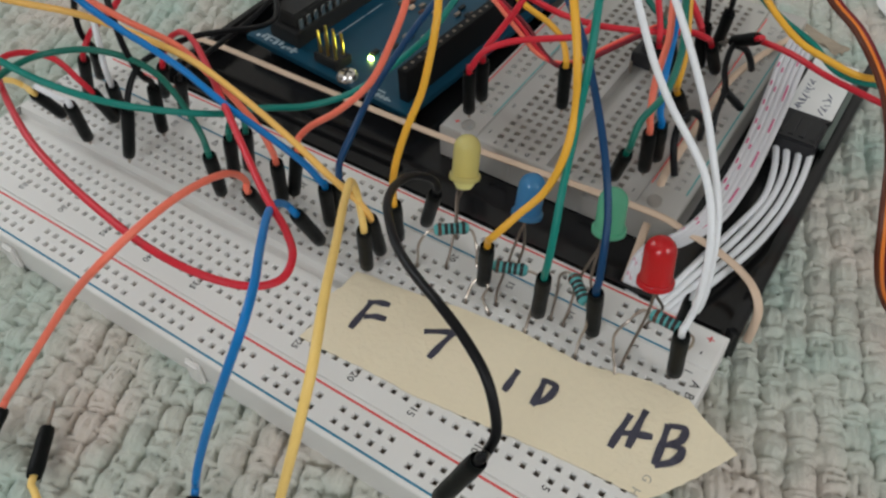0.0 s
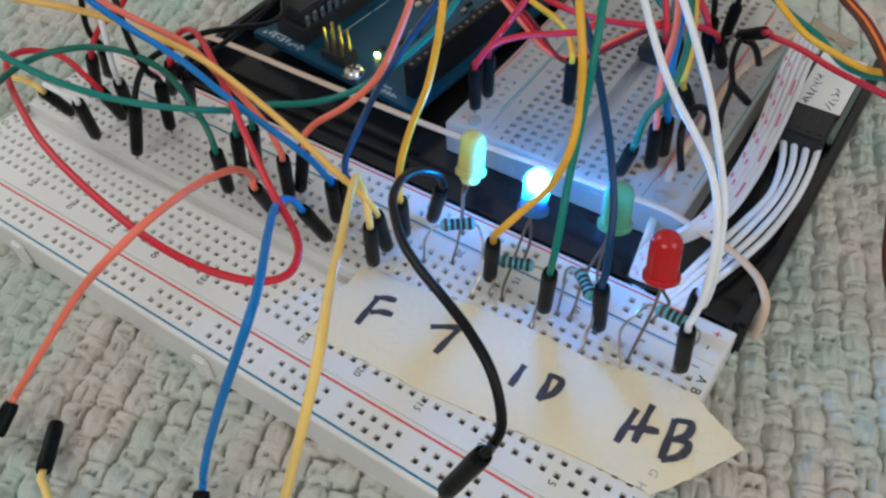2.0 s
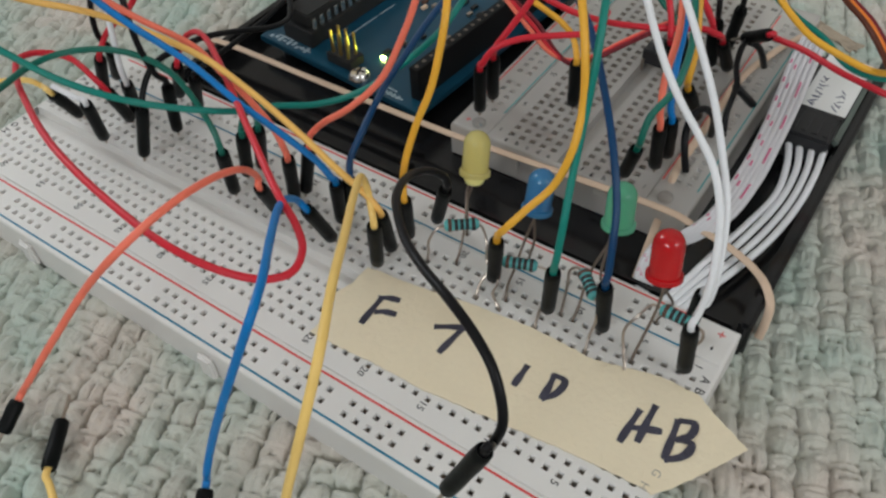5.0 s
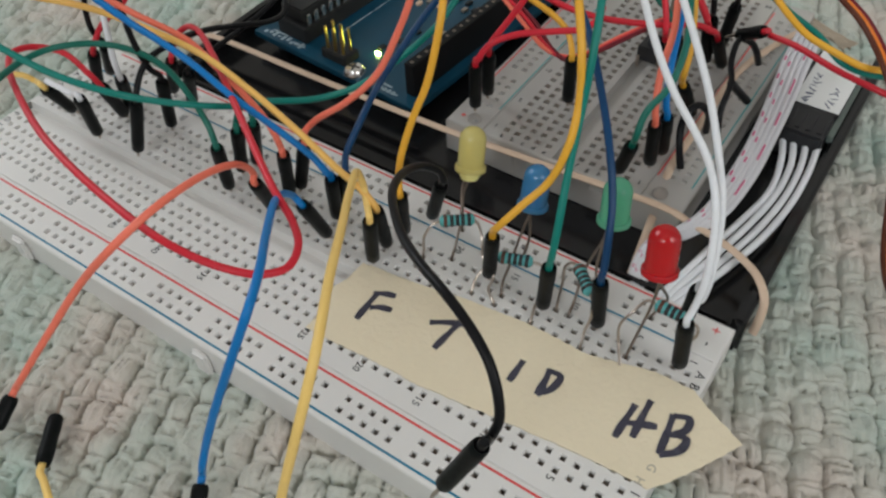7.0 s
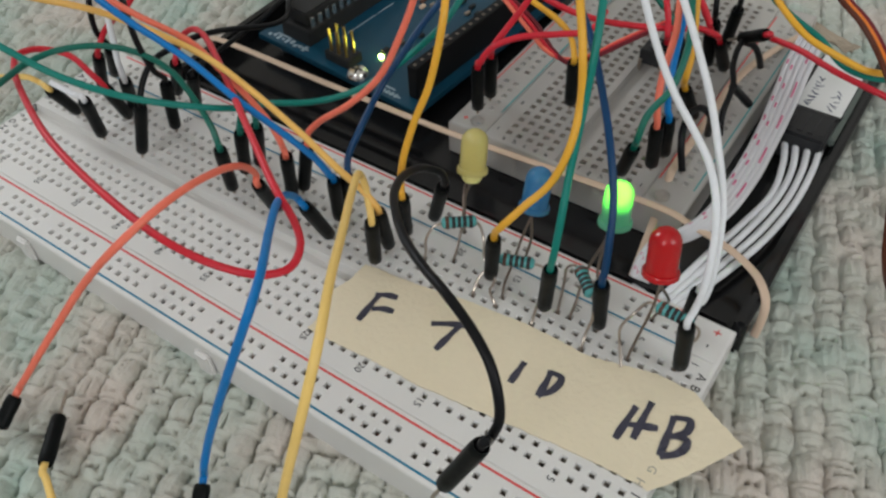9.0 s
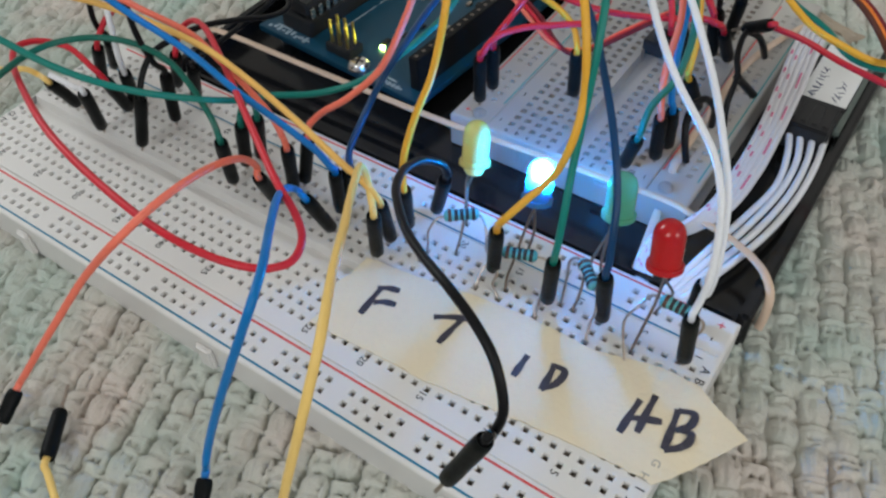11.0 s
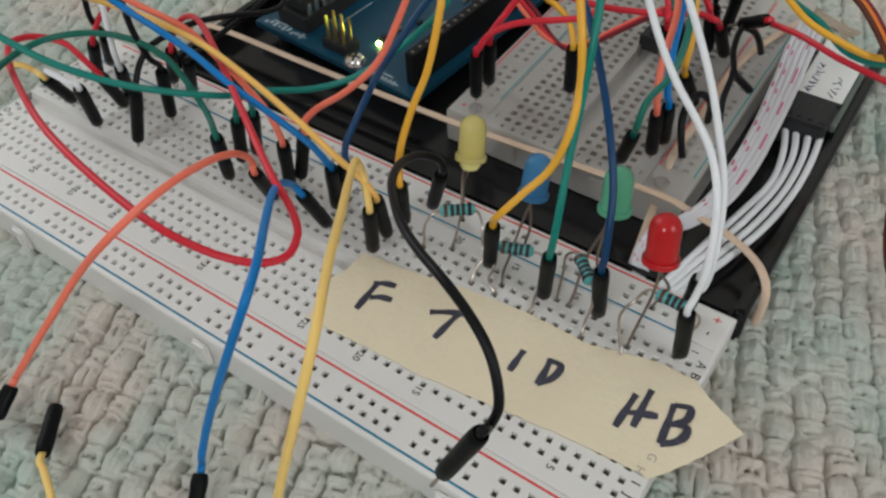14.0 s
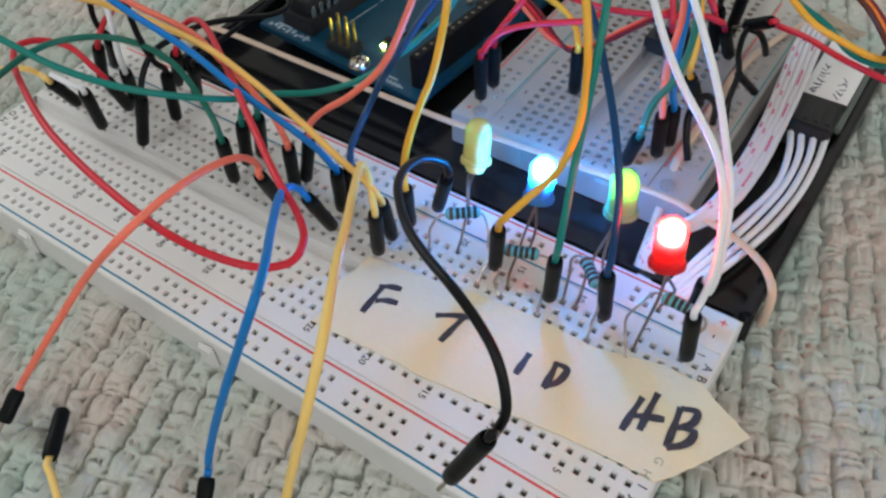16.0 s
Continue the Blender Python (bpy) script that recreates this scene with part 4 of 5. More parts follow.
red_chip = diode("red 5 mm diode that lights at the end, on bent leads", (-8.6, 13.4, 30.0), (-9.8, 15.6, 38.3), RED_LENS, RED_CUP, glow_material("red_light", (1.0, 0.27, 0.18), 440),
      [[(-8.2, 12.9, 30.2), (-8.6, 14.6, 25.00), (-9.4, 15.9, 17.00), (-10.0, 14.2, 12.00), (-10.2, 11.4, 8.5), (-10.2, 11.4, 5)],
       [(-9.4, 13.5, 30.2), (-8.1, 14.6, 26.00), (-7.8, 19.7, 17.00), (-10.2, 21.5, 8.5), (-10.2, 21.5, 5)]])

RES_BODY = material("teal_lacquer", (0.10, 0.42, 0.42), 0.35, var=0.12, scale=700, bump=0.05)
RES_BAND = material("black_band", (0.02, 0.018, 0.02), 0.4, var=0.3)
RES_BROWN = material("brown_band", (0.10, 0.045, 0.03), 0.4, var=0.3)


def resistor(label, a, b, leads):
    """Metal-film resistor with colour bands and bent leads."""
    a, b = mm(a), mm(b)
    m = Matrix.Translation((a + b) / 2) @ (b - a).to_track_quat("Z", "Y").to_matrix().to_4x4()
    t = new("resistor")
    t.matrix_world = m
    tagged(t, label=label, category="resistor", group="resistors beside the diodes")
    bm = bmesh.new()
    half = [(0, -3.3), (0.7, -3.25), (1.12, -2.8), (1.2, -2.2), (1.08, -1.6), (1.03, -1.2)]
    prof = [(r * MM, z * MM) for r, z in half] + [(r * MM, -z * MM) for r, z in half[::-1]]
    lathe(bm, prof, 16)
    part("body", bm, RES_BODY, t, "teal lacquered body")
    for z, r, mat in ((-2.2, 1.22, RES_BROWN), (-1.0, 1.07, RES_BAND), (0.05, 1.06, RES_BAND), (1.05, 1.07, RES_BAND), (2.2, 1.22, RES_BAND)):
        bm = bmesh.new()
        w = 0.33 * MM
        lathe(bm, [(r * MM * 0.9, z * MM - w), (r * MM + 0.02 * MM, z * MM - w), (r * MM + 0.02 * MM, z * MM + w), (r * MM * 0.9, z * MM + w)], 16)
        part("band", bm, mat, t)
    inv = m.inverted()
    for pts in leads:
        lead(t, pts, inv, 0.26)


resistor("teal banded resistor beside the yellow diode", (-50.4, 13.7, 18.00), (-45.4, 17.5, 18.00),
         [[(-49.8, 14.0, 18.00), (-51.1, 12.6, 18.00), (-52.2, 11.0, 15.50), (-52.8, 11.2, 11.00), (-53.3, 11.4, 8.5), (-53.3, 11.4, 5)],
          [(-45.9, 17.2, 18.00), (-44.4, 17.1, 18.00), (-42.3, 15.4, 16.50), (-41.3, 13.9, 13.50), (-40.0, 13.1, 12.50), (-40.7, 11.5, 11.00), (-40.6, 8.9, 8.5), (-40.6, 8.9, 5)]])
resistor("teal banded resistor beside the blue diode", (-38.8, 14.9, 14.00), (-32.3, 17.4, 14.00),
         [[(-38.2, 15.2, 14.00), (-39.2, 14.4, 14.00), (-38.8, 13.4, 12.60), (-37.8, 12.1, 11.00), (-37.7, 10.3, 10.00), (-35.6, 8.9, 8.5), (-35.6, 8.9, 5)],
          [(-33.0, 17.1, 14.00), (-30.9, 17.5, 14.00), (-28.7, 16.9, 13.60), (-28.1, 15.5, 12.20), (-28.8, 13.2, 10.30), (-27.9, 8.9, 8.5), (-27.9, 8.9, 5)]])
resistor("teal banded resistor standing slanted by the green diode", (-24.0, 17.9, 18.00), (-18.9, 13.1, 18.00),
         [[(-23.3, 17.2, 18.00), (-24.6, 17.4, 18.50), (-26.0, 17.4, 17.00), (-26.1, 17.1, 13.00), (-25.4, 14.0, 8.5), (-25.4, 14.0, 5)],
          [(-19.5, 13.7, 18.00), (-18.2, 12.4, 17.50), (-17.8, 11.8, 14.00), (-18.1, 10.6, 11.00), (-17.8, 8.9, 8.5), (-17.8, 8.9, 5)]])
resistor("teal banded resistor in front of the red diode", (-9.1, 17.3, 18.00), (-2.1, 16.9, 18.00),
         [[(-8.5, 17.2, 18.00), (-10.3, 17.2, 18.00), (-11.6, 14.5, 17.00), (-12.9, 12.9, 14.00), (-12.1, 11.6, 11.00), (-10.2, 8.9, 8.5), (-10.2, 8.9, 5)],
          [(-2.7, 16.9, 18.00), (-1.1, 16.4, 18.00), (-0.8, 15.9, 16.50), (-2.6, 14.2, 13.00), (-2.8, 13.1, 11.00), (-2.5, 14.0, 8.5), (-2.5, 14.0, 5)]])


# ---- masking tape label ----
def tape():
    t = empty("masking_tape", label="cream masking tape strip with black marker letters", category="tape")
    edge = [(-56.2, -14.0, 8.65), (-47.2, -13.3, 8.65), (-37.2, -13.1, 8.65), (-27.7, -11.9, 8.65), (-22.0, -11.2, 8.65), (-12.4, -10.1, 8.65), (-4.5, -9.4, 8.65), (1.3, -9.1, 8.65),
            (3.3, -9.3, 8.65), (5.3, -6.8, 8.60), (8.8, -0.9, 8.20), (12.7, 6.7, 7.40), (9.1, 8.1, 7.80), (5.5, 9.4, 8.40), (2.3, 11.0, 8.65), (-4.7, 11.1, 8.65), (-14.6, 8.3, 8.65), (-17.0, 7.7, 8.65),
            (-19.5, 8.1, 8.65), (-27.5, 8.2, 8.65), (-39.9, 7.0, 8.65), (-50.0, 5.0, 8.65), (-62.0, 3.7, 8.65), (-62.0, -1.1, 8.65), (-63.2, -4.5, 8.65), (-60.8, -8.3, 8.65), (-61.4, -14.1, 8.65)]
    rng = random.Random(3)
    line = []
    for a, b in zip(edge, edge[1:] + edge[:1]):
        a, b = mm(a), mm(b)
        n = max(2, int((b - a).length / (0.9 * MM)))
        for k in range(n):
            p = a.lerp(b, k / n)
            line.append(p + Vector((rng.uniform(-1, 1), rng.uniform(-1, 1), 0)) * 0.10 * MM)
    creases = [((-17, 8), (1, -0.4), 0.20), ((-46, 4), (1, 0.12), 0.12), ((-58, 0), (0.35, -1), 0.14), ((3, 2), (0.5, -0.8), 0.16), ((-30, 7), (1, -0.9), 0.10), ((6, 3), (0.55, 0.8), 0.2)]

    def crease(x, y):
        """How far the loosely stuck tape stands off the board, in millimetres."""
        rise = 0.07 + 0.07 * math.sin(x / 4.3 + 1) * math.sin(y / 5.1)
        for (px, py), (dx, dy), a in creases:
            n = math.hypot(dx, dy)
            rise += a * math.exp(-(((x - px) * dy - (y - py) * dx) / n / 0.55) ** 2)
        return rise

    def creased(bm):
        for v in bm.verts:
            v.co.z += (crease(v.co.x / MM, v.co.y / MM) + 0.06) * MM

    bm = bmesh.new()
    bm.faces.new([bm.verts.new(p) for p in line])
    for k in range(95):
        bmesh.ops.bisect_plane(bm, geom=bm.verts[:] + bm.edges[:] + bm.faces[:], plane_co=((-64 + 0.82 * k) * MM, 0, 0), plane_no=(1, 0, 0))
    for k in range(16):
        bmesh.ops.bisect_plane(bm, geom=bm.verts[:] + bm.edges[:] + bm.faces[:], plane_co=(0, (-14 + 1.7 * k) * MM, 0), plane_no=(0, 1, 0))
    ext = bmesh.ops.extrude_face_region(bm, geom=bm.faces[:])
    for v in ext["geom"]:
        if isinstance(v, bmesh.types.BMVert):
            v.co.z += 0.16 * MM
            v.co.z += crease(v.co.x / MM, v.co.y / MM) * MM
    part("strip", bm, TAPE, t)
    strokes = {
        "F": [[(-55.0, -0.9, 8.84), (-54.9, -4.4, 8.84), (-54.7, -7.8, 8.84)], [(-55.6, -1.4, 8.84), (-53.8, -0.3, 8.84), (-51.7, 0.3, 8.84)], [(-54.2, -4.4, 8.84), (-52.6, -3.3, 8.84), (-50.4, -2.7, 8.84)]],
        "T": [[(-43.0, -1.2, 8.84), (-40.1, 0.6, 8.84), (-36.5, 2.2, 8.84)], [(-38.4, 1.2, 8.84), (-38.8, -2.3, 8.84), (-39.1, -5.5, 8.84)]],
        "I": [[(-24.6, 0.8, 8.84), (-24.6, -1.7, 8.84), (-24.6, -4.1, 8.84)]],
        "D": [[(-19.8, 1.7, 8.84), (-19.4, -1.1, 8.84), (-19.3, -3.9, 8.84)], [(-20.0, 1.4, 8.84), (-17.7, 1.4, 8.84), (-17.7, -1.4, 8.84), (-19.3, -3.9, 8.84)]],
        "H": [[(-4.6, 3.2, 8.84), (-4.8, -0.7, 8.84), (-4.9, -4.0, 8.84)], [(-2.8, 5.4, 8.84), (-2.7, 1.5, 8.84), (-2.5, -2.5, 8.84)], [(-5.2, -1.0, 8.84), (-2.6, 0.3, 8.84), (0.1, 1.3, 8.84)]],
        "B": [[(1.4, 4.8, 8.84), (1.9, 0.9, 8.84), (2.3, -3.0, 8.84)], [(1.5, 4.7, 8.84), (3.9, 5.5, 8.84), (4.2, 3.3, 8.84), (2.4, 1.0, 8.84)], [(2.5, 1.3, 8.84), (4.9, 1.8, 8.84), (4.9, -0.5, 8.84), (2.4, -3.1, 8.84)]],
    }
    for strokes_of in strokes.values():
        bm = bmesh.new()
        for k, s in enumerate(strokes_of):
            pts = glide([mm(p) + Vector((0, 0, 0.012 * MM * k)) for p in s], 14)
            tube(bm, pts, lambda u: (0.62 + 0.10 * math.sin(7 * u + len(s))) * MM, 10, flat=0.07, up=(0, 0, 1))
        bmesh.ops.subdivide_edges(bm, edges=[e for e in bm.edges if e.calc_length() > 0.8 * MM], cuts=1)
        creased(bm)
        part("marker_letter", bm, MARKER, t, "black felt marker letter", smooth=False)
    for c, p in (("G", (2.3, -5.7, 8.84)), ("H", (1.6, -8.7, 8.84))):
        p = (p[0], p[1], p[2] + crease(p[0], p[1]))
        place_mesh("ghost_letter", text_mesh(c, 2.0 * MM, FAINT_INK), t, Matrix.Translation(mm(p)) @ pose(0, 0, 0, 0, 0, -90))


tape()


# ---- black tray ----
def tray():
    t = empty("tray", label="shallow black glossy plastic tray holding the boards", category="tray")
    bm = bmesh.new()
    box(bm, -141 * MM, 4.6 * MM, 28.6 * MM, 121.5 * MM, 0.0, 4.6 * MM, 0.8 * MM)
    part("bottom", bm, BLACK_GLOSS, t)
    for x0, x1, y0, y1, h in ((2.2, 4.8, 28.4, 121.7, 9.2), (-141.2, -138.2, 28.4, 121.7, 9.6), (-138.1, 2.1, 28.4, 30.6, 7.0), (-138.1, 2.1, 119.5, 121.7, 4.9)):
        bm = bmesh.new()
        box(bm, x0 * MM, x1 * MM, y0 * MM, y1 * MM, 0.2 * MM, h * MM, 0.7 * MM)
        part("rim", bm, BLACK_GLOSS, t)
    for y in (34.5, 38.5):
        bm = bmesh.new()
        box(bm, -134 * MM, -74 * MM, y * MM, (y + 1.3) * MM, 4.5 * MM, 5.6 * MM, 0.3 * MM)
        part("rib", bm, BLACK_GLOSS, t)


tray()


# ---- clear breadboard ----
LABEL = material("paper_label", (0.78, 0.78, 0.76), 0.7, var=0.04, scale=200)
CLEAR = lens_material("clear_styrene", (0.99, 0.95, 0.90), 0.40)
CLIP = material("clip_metal", (0.84, 0.78, 0.71), 0.4, 0.1, var=0.5, scale=900)


GLINT = lens_material("clear_glint", (0.9, 0.86, 0.82), 0.75)
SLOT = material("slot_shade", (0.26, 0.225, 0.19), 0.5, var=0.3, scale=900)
# dark colour standing in for shade in the clear board's holes
PIT_SHADE = material("clear_pit_shade", (0.26, 0.225, 0.19), 0.4, 0.2, var=0.4, scale=900)


def clear_breadboard():
    t = empty("breadboard", -42 * MM, 47.1 * MM, 5.0 * MM, label="milky clear plastic solderless breadboard on the black tray", category="breadboard")
    t.rotation_euler = (0, 0, radians(-90))
    h = 8.5 * MM
    # hole rims and throats are coloured dark, as shaded clear plastic would look
    board_body("body", 30, [CLEAR, PIT_SHADE, CLIP], t, -77.5 * MM, 3.6 * MM, 27.3 * MM, 0.0, h, deep=0.9 * MM, throat=0.5 * MM, pit=2, rim=1)
    for y, mat, x0, x1 in ((-26.2, INK_RED, -72, -9), (-18.9, INK_TEAL, -72, -5), (18.9, INK_RED, -72, -4), (26.2, INK_TEAL, -72, -4)):
        line_part("rail_line", t, x0 * MM, x1 * MM, y * MM, 0.32 * MM, h, mat)
    for n in range(1, 31):
        for y in (-8.9, 8.9):
            bm = bmesh.new()
            box(bm, -(n - 1) * P - 0.8 * MM, -(n - 1) * P + 0.8 * MM, (y - 6.0) * MM, (y + 6.0) * MM, 1.0 * MM, h - 1.35 * MM)
            part("contact_clip", bm, CLIP, t, smooth=False)
            # dark bar added in the gap between clips, in place of its shade
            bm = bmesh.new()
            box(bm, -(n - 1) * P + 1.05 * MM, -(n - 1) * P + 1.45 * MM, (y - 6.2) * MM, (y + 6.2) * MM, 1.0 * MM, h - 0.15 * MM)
            part("gap_shade_bar", bm, SLOT, t, smooth=False)
    for k, c in enumerate("abcdefghij"):
        y = (-13.97 + 2.54 * k if k < 5 else 3.81 + 2.54 * (k - 5)) * MM
        place_mesh("letter", text_mesh(c, 1.9 * MM, INK_BLACK), t, pose(2.1 * MM, y, h + 0.00002, 0, 0, 90))
    for n in [1] + list(range(5, 31, 5)):
        me = text_mesh(str(n), 1.7 * MM, INK_BLACK)
        for y in (-16.7, 16.7):
            place_mesh("number", me, t, pose(-(n - 1) * P, y * MM, h + 0.00002, 0, 0, 90))
    for c, y, mat in (("+", -24.6, INK_RED), ("-", -21.2, INK_BLUE)):
        place_mesh("sign", text_mesh(c, 2.6 * MM, mat), t, pose(0.8 * MM, y * MM, h + 0.00002, 0, 0, 90))
    # small glossy domes, added to imitate glints refracted in the clear plastic
    for y in (-21.6, 21.6):
        bm = bmesh.new()
        lathe(bm, [(1.5 * MM, 0.0), (1.5 * MM, 0.6 * MM), (1.2 * MM, 1.0 * MM), (0.6 * MM, 0.7 * MM), (0, 0.5 * MM)], 16, Matrix.Translation((0.9 * MM, y * MM, h + 0.00005)))
        part("glint_dome", bm, GLINT, t, "glossy clear dome added for a corner glint")
    bm = bmesh.new()
    box(bm, -77.0 * MM, 3.1 * MM, -26.8 * MM, 26.8 * MM, 0.15 * MM, 0.85 * MM)
    part("backing_pad", bm, LABEL, t, "white foam backing pad", smooth=False)
    for y in (-22.75, 22.75):
        bm = bmesh.new()
        box(bm, -73.5 * MM, -4.2 * MM, (y - 2.0) * MM, (y + 2.0) * MM, 2.2 * MM, h - 2.6 * MM, 0.3 * MM)
        part("contact_strip", bm, CLIP, t)
    for y in (-12, 10):
        bm = bmesh.new()
        box(bm, 3.5 * MM, 4.6 * MM, (y - 2.2) * MM, (y + 2.2) * MM, 1.2 * MM, 6.5 * MM, 0.3 * MM)
        part("joining_lug", bm, CLEAR, t)


clear_breadboard()


# ---- microcontroller board ----
RUBBER = material("tan_rubber", (0.66, 0.49, 0.36), 0.6, var=0.12, scale=300, bump=0.1)
PCB = material("blue_solder_mask", (0.006, 0.056, 0.098), 0.3, var=0.25, scale=250, spots=0.1, bump=0.05)
HEADER = material("header_plastic", (0.010, 0.010, 0.0105), 0.42, var=0.3, scale=500, bump=0.1, spec=0.2)
SCREW = material("bright_zinc", (0.82, 0.80, 0.77), 0.22, 0.95, var=0.1, scale=900)
SILK = material("white_silkscreen", (0.36, 0.44, 0.48), 0.6, var=0.1)
CHIP = material("chip_epoxy", (0.026, 0.026, 0.026), 0.5, var=0.3, scale=500, bump=0.15, spec=0.25)


def controller():
    t = empty("circuit_board", -132.7 * MM, 50.1 * MM, 10 * MM, label="blue microcontroller board with black headers on the tray", category="circuit board")
    t.rotation_euler = (0, 0, radians(-5))

    def block(name, mat, x0, x1, y0, y1, z0, z1, bevel=0.25, parent=None, label=""):
        bm = bmesh.new()
        box(bm, x0 * MM, x1 * MM, y0 * MM, y1 * MM, z0 * MM, z1 * MM, bevel * MM)
        return part(name, bm, mat, parent or t, label)

    block("circuit_panel", PCB, 0, 53.3, 0, 68.6, -1.6, 0, 0.15)
    for x, y in ((5, 5), (48, 6), (5, 62), (48, 62)):
        bm = bmesh.new()
        lathe(bm, [(0, -5.4 * MM), (2.2 * MM, -5.4 * MM), (2.2 * MM, -1.6 * MM), (0, -1.6 * MM)], 12, Matrix.Translation((x * MM, y * MM, 0)))
        part("standoff", bm, BLACK, t)
    # the long chip in its socket
    sock = block("chip_socket", CHIP, 5.5, 15.5, 3.6, 41.6, 0, 4.2, 0.2)
    chip = block("chip", CHIP, 6.6, 14.4, 4.6, 40.6, 4.9, 8.4, 0.4, label="black long dual-row chip")
    for k in range(14):
        for x in (6.2, 14.8):
            bm = bmesh.new()
            box(bm, (x - 0.2) * MM, (x + 0.2) * MM, (6.1 + 2.54 * k - 0.65) * MM, (6.1 + 2.54 * k + 0.65) * MM, 3.9 * MM, 7.0 * MM, 0.1 * MM)
            part("chip_leg", bm, SCREW, chip)
    # programming pins
    hd = block("pin_header", CHIP, 21.9, 29.9, 2.2, 7.4, 0, 2.6, 0.3)
    for i in range(3):
        for j in range(2):
            bm = bmesh.new()
            x, y = 23.4 + 2.54 * i, 3.5 + 2.54 * j
            box(bm, (x - 0.32) * MM, (x + 0.32) * MM, (y - 0.32) * MM, (y + 0.32) * MM, 2.0 * MM, 8.6 * MM, 0.12 * MM)
            part("gold_pin", bm, GOLD, hd)
    # socket strips
    for x, spans in ((49.4, ((3.5, 45.0), (46.5, 65.0))), (2.4, ((20.0, 36.0), (38.5, 59.0)))):
        for y0, y1 in spans:
            s = block("socket_strip", HEADER, x - 1.3, x + 1.3, y0, y1, 0, 8.6, 0.15)
            n = int((y1 - y0) / 2.54)
            for k in range(n):
                bm = bmesh.new()
                yy = y0 + 1.3 + 2.54 * k
                box(bm, (x - 0.4) * MM, (x + 0.4) * MM, (yy - 0.4) * MM, (yy + 0.4) * MM, 8.4 * MM, 8.65 * MM)
                part("socket_hole", bm, DULL, s, smooth=False)
    # mounting screw
    bm = bmesh.new()
    lathe(bm, [(0, 0.1 * MM), (2.7 * MM, 0.1 * MM), (2.7 * MM, 0.7 * MM), (2.0 * MM, 1.6 * MM), (0.8 * MM, 1.9 * MM), (0, 1.9 * MM)], 20, Matrix.Translation((33.0 * MM, 2.2 * MM, 0)))
    sc = part("screw", bm, SCREW, t, "bright steel cross-head screw")
    for a in (20, 110):
        bm = bmesh.new()
        box(bm, -1.4 * MM, 1.4 * MM, -0.25 * MM, 0.25 * MM, 1.5 * MM, 1.96 * MM)
        bmesh.ops.transform(bm, matrix=Matrix.Translation((33.0 * MM, 2.2 * MM, 0)) @ pose(0, 0, 0, 0, 0, a), verts=bm.verts)
        part("screw_slot", bm, BLACK, sc, smooth=False)
    # power light and small parts
    block("power_light", glow_material("power_glow", (0.85, 1.0, 0.22), 45), 32.0, 33.2, 10.6, 11.4, 0.02, 0.7, 0.15, label="small lit yellow-green light")
    rng = random.Random(5)
    for k in range(22):
        x, y = rng.uniform(31, 47), rng.uniform(10, 60)
        block("chip_component", rng.choice((CHIP, STEEL, RES_BROWN)), x, x + rng.uniform(0.8, 1.6), y, y + rng.uniform(1.2, 2.2), 0.02, 0.8, 0.1)
    for k in range(16):
        block("silk_mark", SILK, 46.6, 48.4, 6.0 + 2.54 * k, 6.6 + 2.54 * k, 0.0, 0.03, 0)
    block("silk_line", SILK, 18.6, 18.9, 13.0, 24.0, 0.0, 0.03, 0)
    block("silk_line", SILK, 18.6, 18.9, 25.2, 31.0, 0.0, 0.03, 0)
    for k in range(9):
        block("silk_mark", SILK, 2.2 + 1.5 * k, 3.1 + 1.5 * k, 1.2 + 0.5 * (k % 2), 2.3 + 0.5 * (k % 3), 0.0, 0.03, 0)
    for k in range(7):
        block("silk_mark", SILK, 37.4 + 1.3 * k, 38.1 + 1.3 * k, 1.1, 2.4, 0.0, 0.03, 0)
    for k in range(6):
        block("chip_component", (STEEL, RES_BROWN, RUBBER)[k % 3], 22.5 + 1.7 * k, 23.6 + 1.7 * k, 33.0 + (k % 2) * 2.2, 34.8 + (k % 2) * 2.2, 0.02, 0.8, 0.1)
    for x, y, w in ((4, 3, 5), (12, 2, 4), (38, 3.0, 6), (40, 1.4, 7), (33, 14, 0.4)):
        block("silk_mark", SILK, x, x + w, y, y + 0.5, 0.0, 0.03, 0)
    for x, y in ((9, 6), ):
        bm = bmesh.new()
        lathe(bm, [(0, 0.03 * MM), (1.6 * MM, 0.03 * MM), (1.6 * MM, 0.0), (0, 0.0)], 16, Matrix.Translation((x * MM, y * MM, 0.0)))
        part("mounting_hole", bm, BLACK, t)


controller()


# ---- rubber bands ----


def rubber_band(label, pts, up=(0, 0, 1)):
    bm = bmesh.new()
    tube(bm, glide([mm(p) for p in pts], 8), 0.85 * MM, 10, flat=0.5, up=up)
    tagged(part("rubber_band", bm, RUBBER), label=label, category="rubber band")


rubber_band("tan rubber band stretched along the tray front", [(-142.0, 42.0, 4.0), (-141.9, 42.2, 9.6), (-140.0, 42.4, 10.1), (-105, 42.7, 10.3), (-69.5, 42.8, 10.8), (-42, 42.8, 12.6), (-17, 42.9, 13.9),
            (-13.5, 42.6, 13.4), (-5.4, 42.4, 11.60), (-0.3, 41.3, 10.30), (3.2, 38.6, 10.2), (5.4, 36.2, 8.6), (6.0, 34.6, 5.0), (5.9, 33.6, 1.5)])
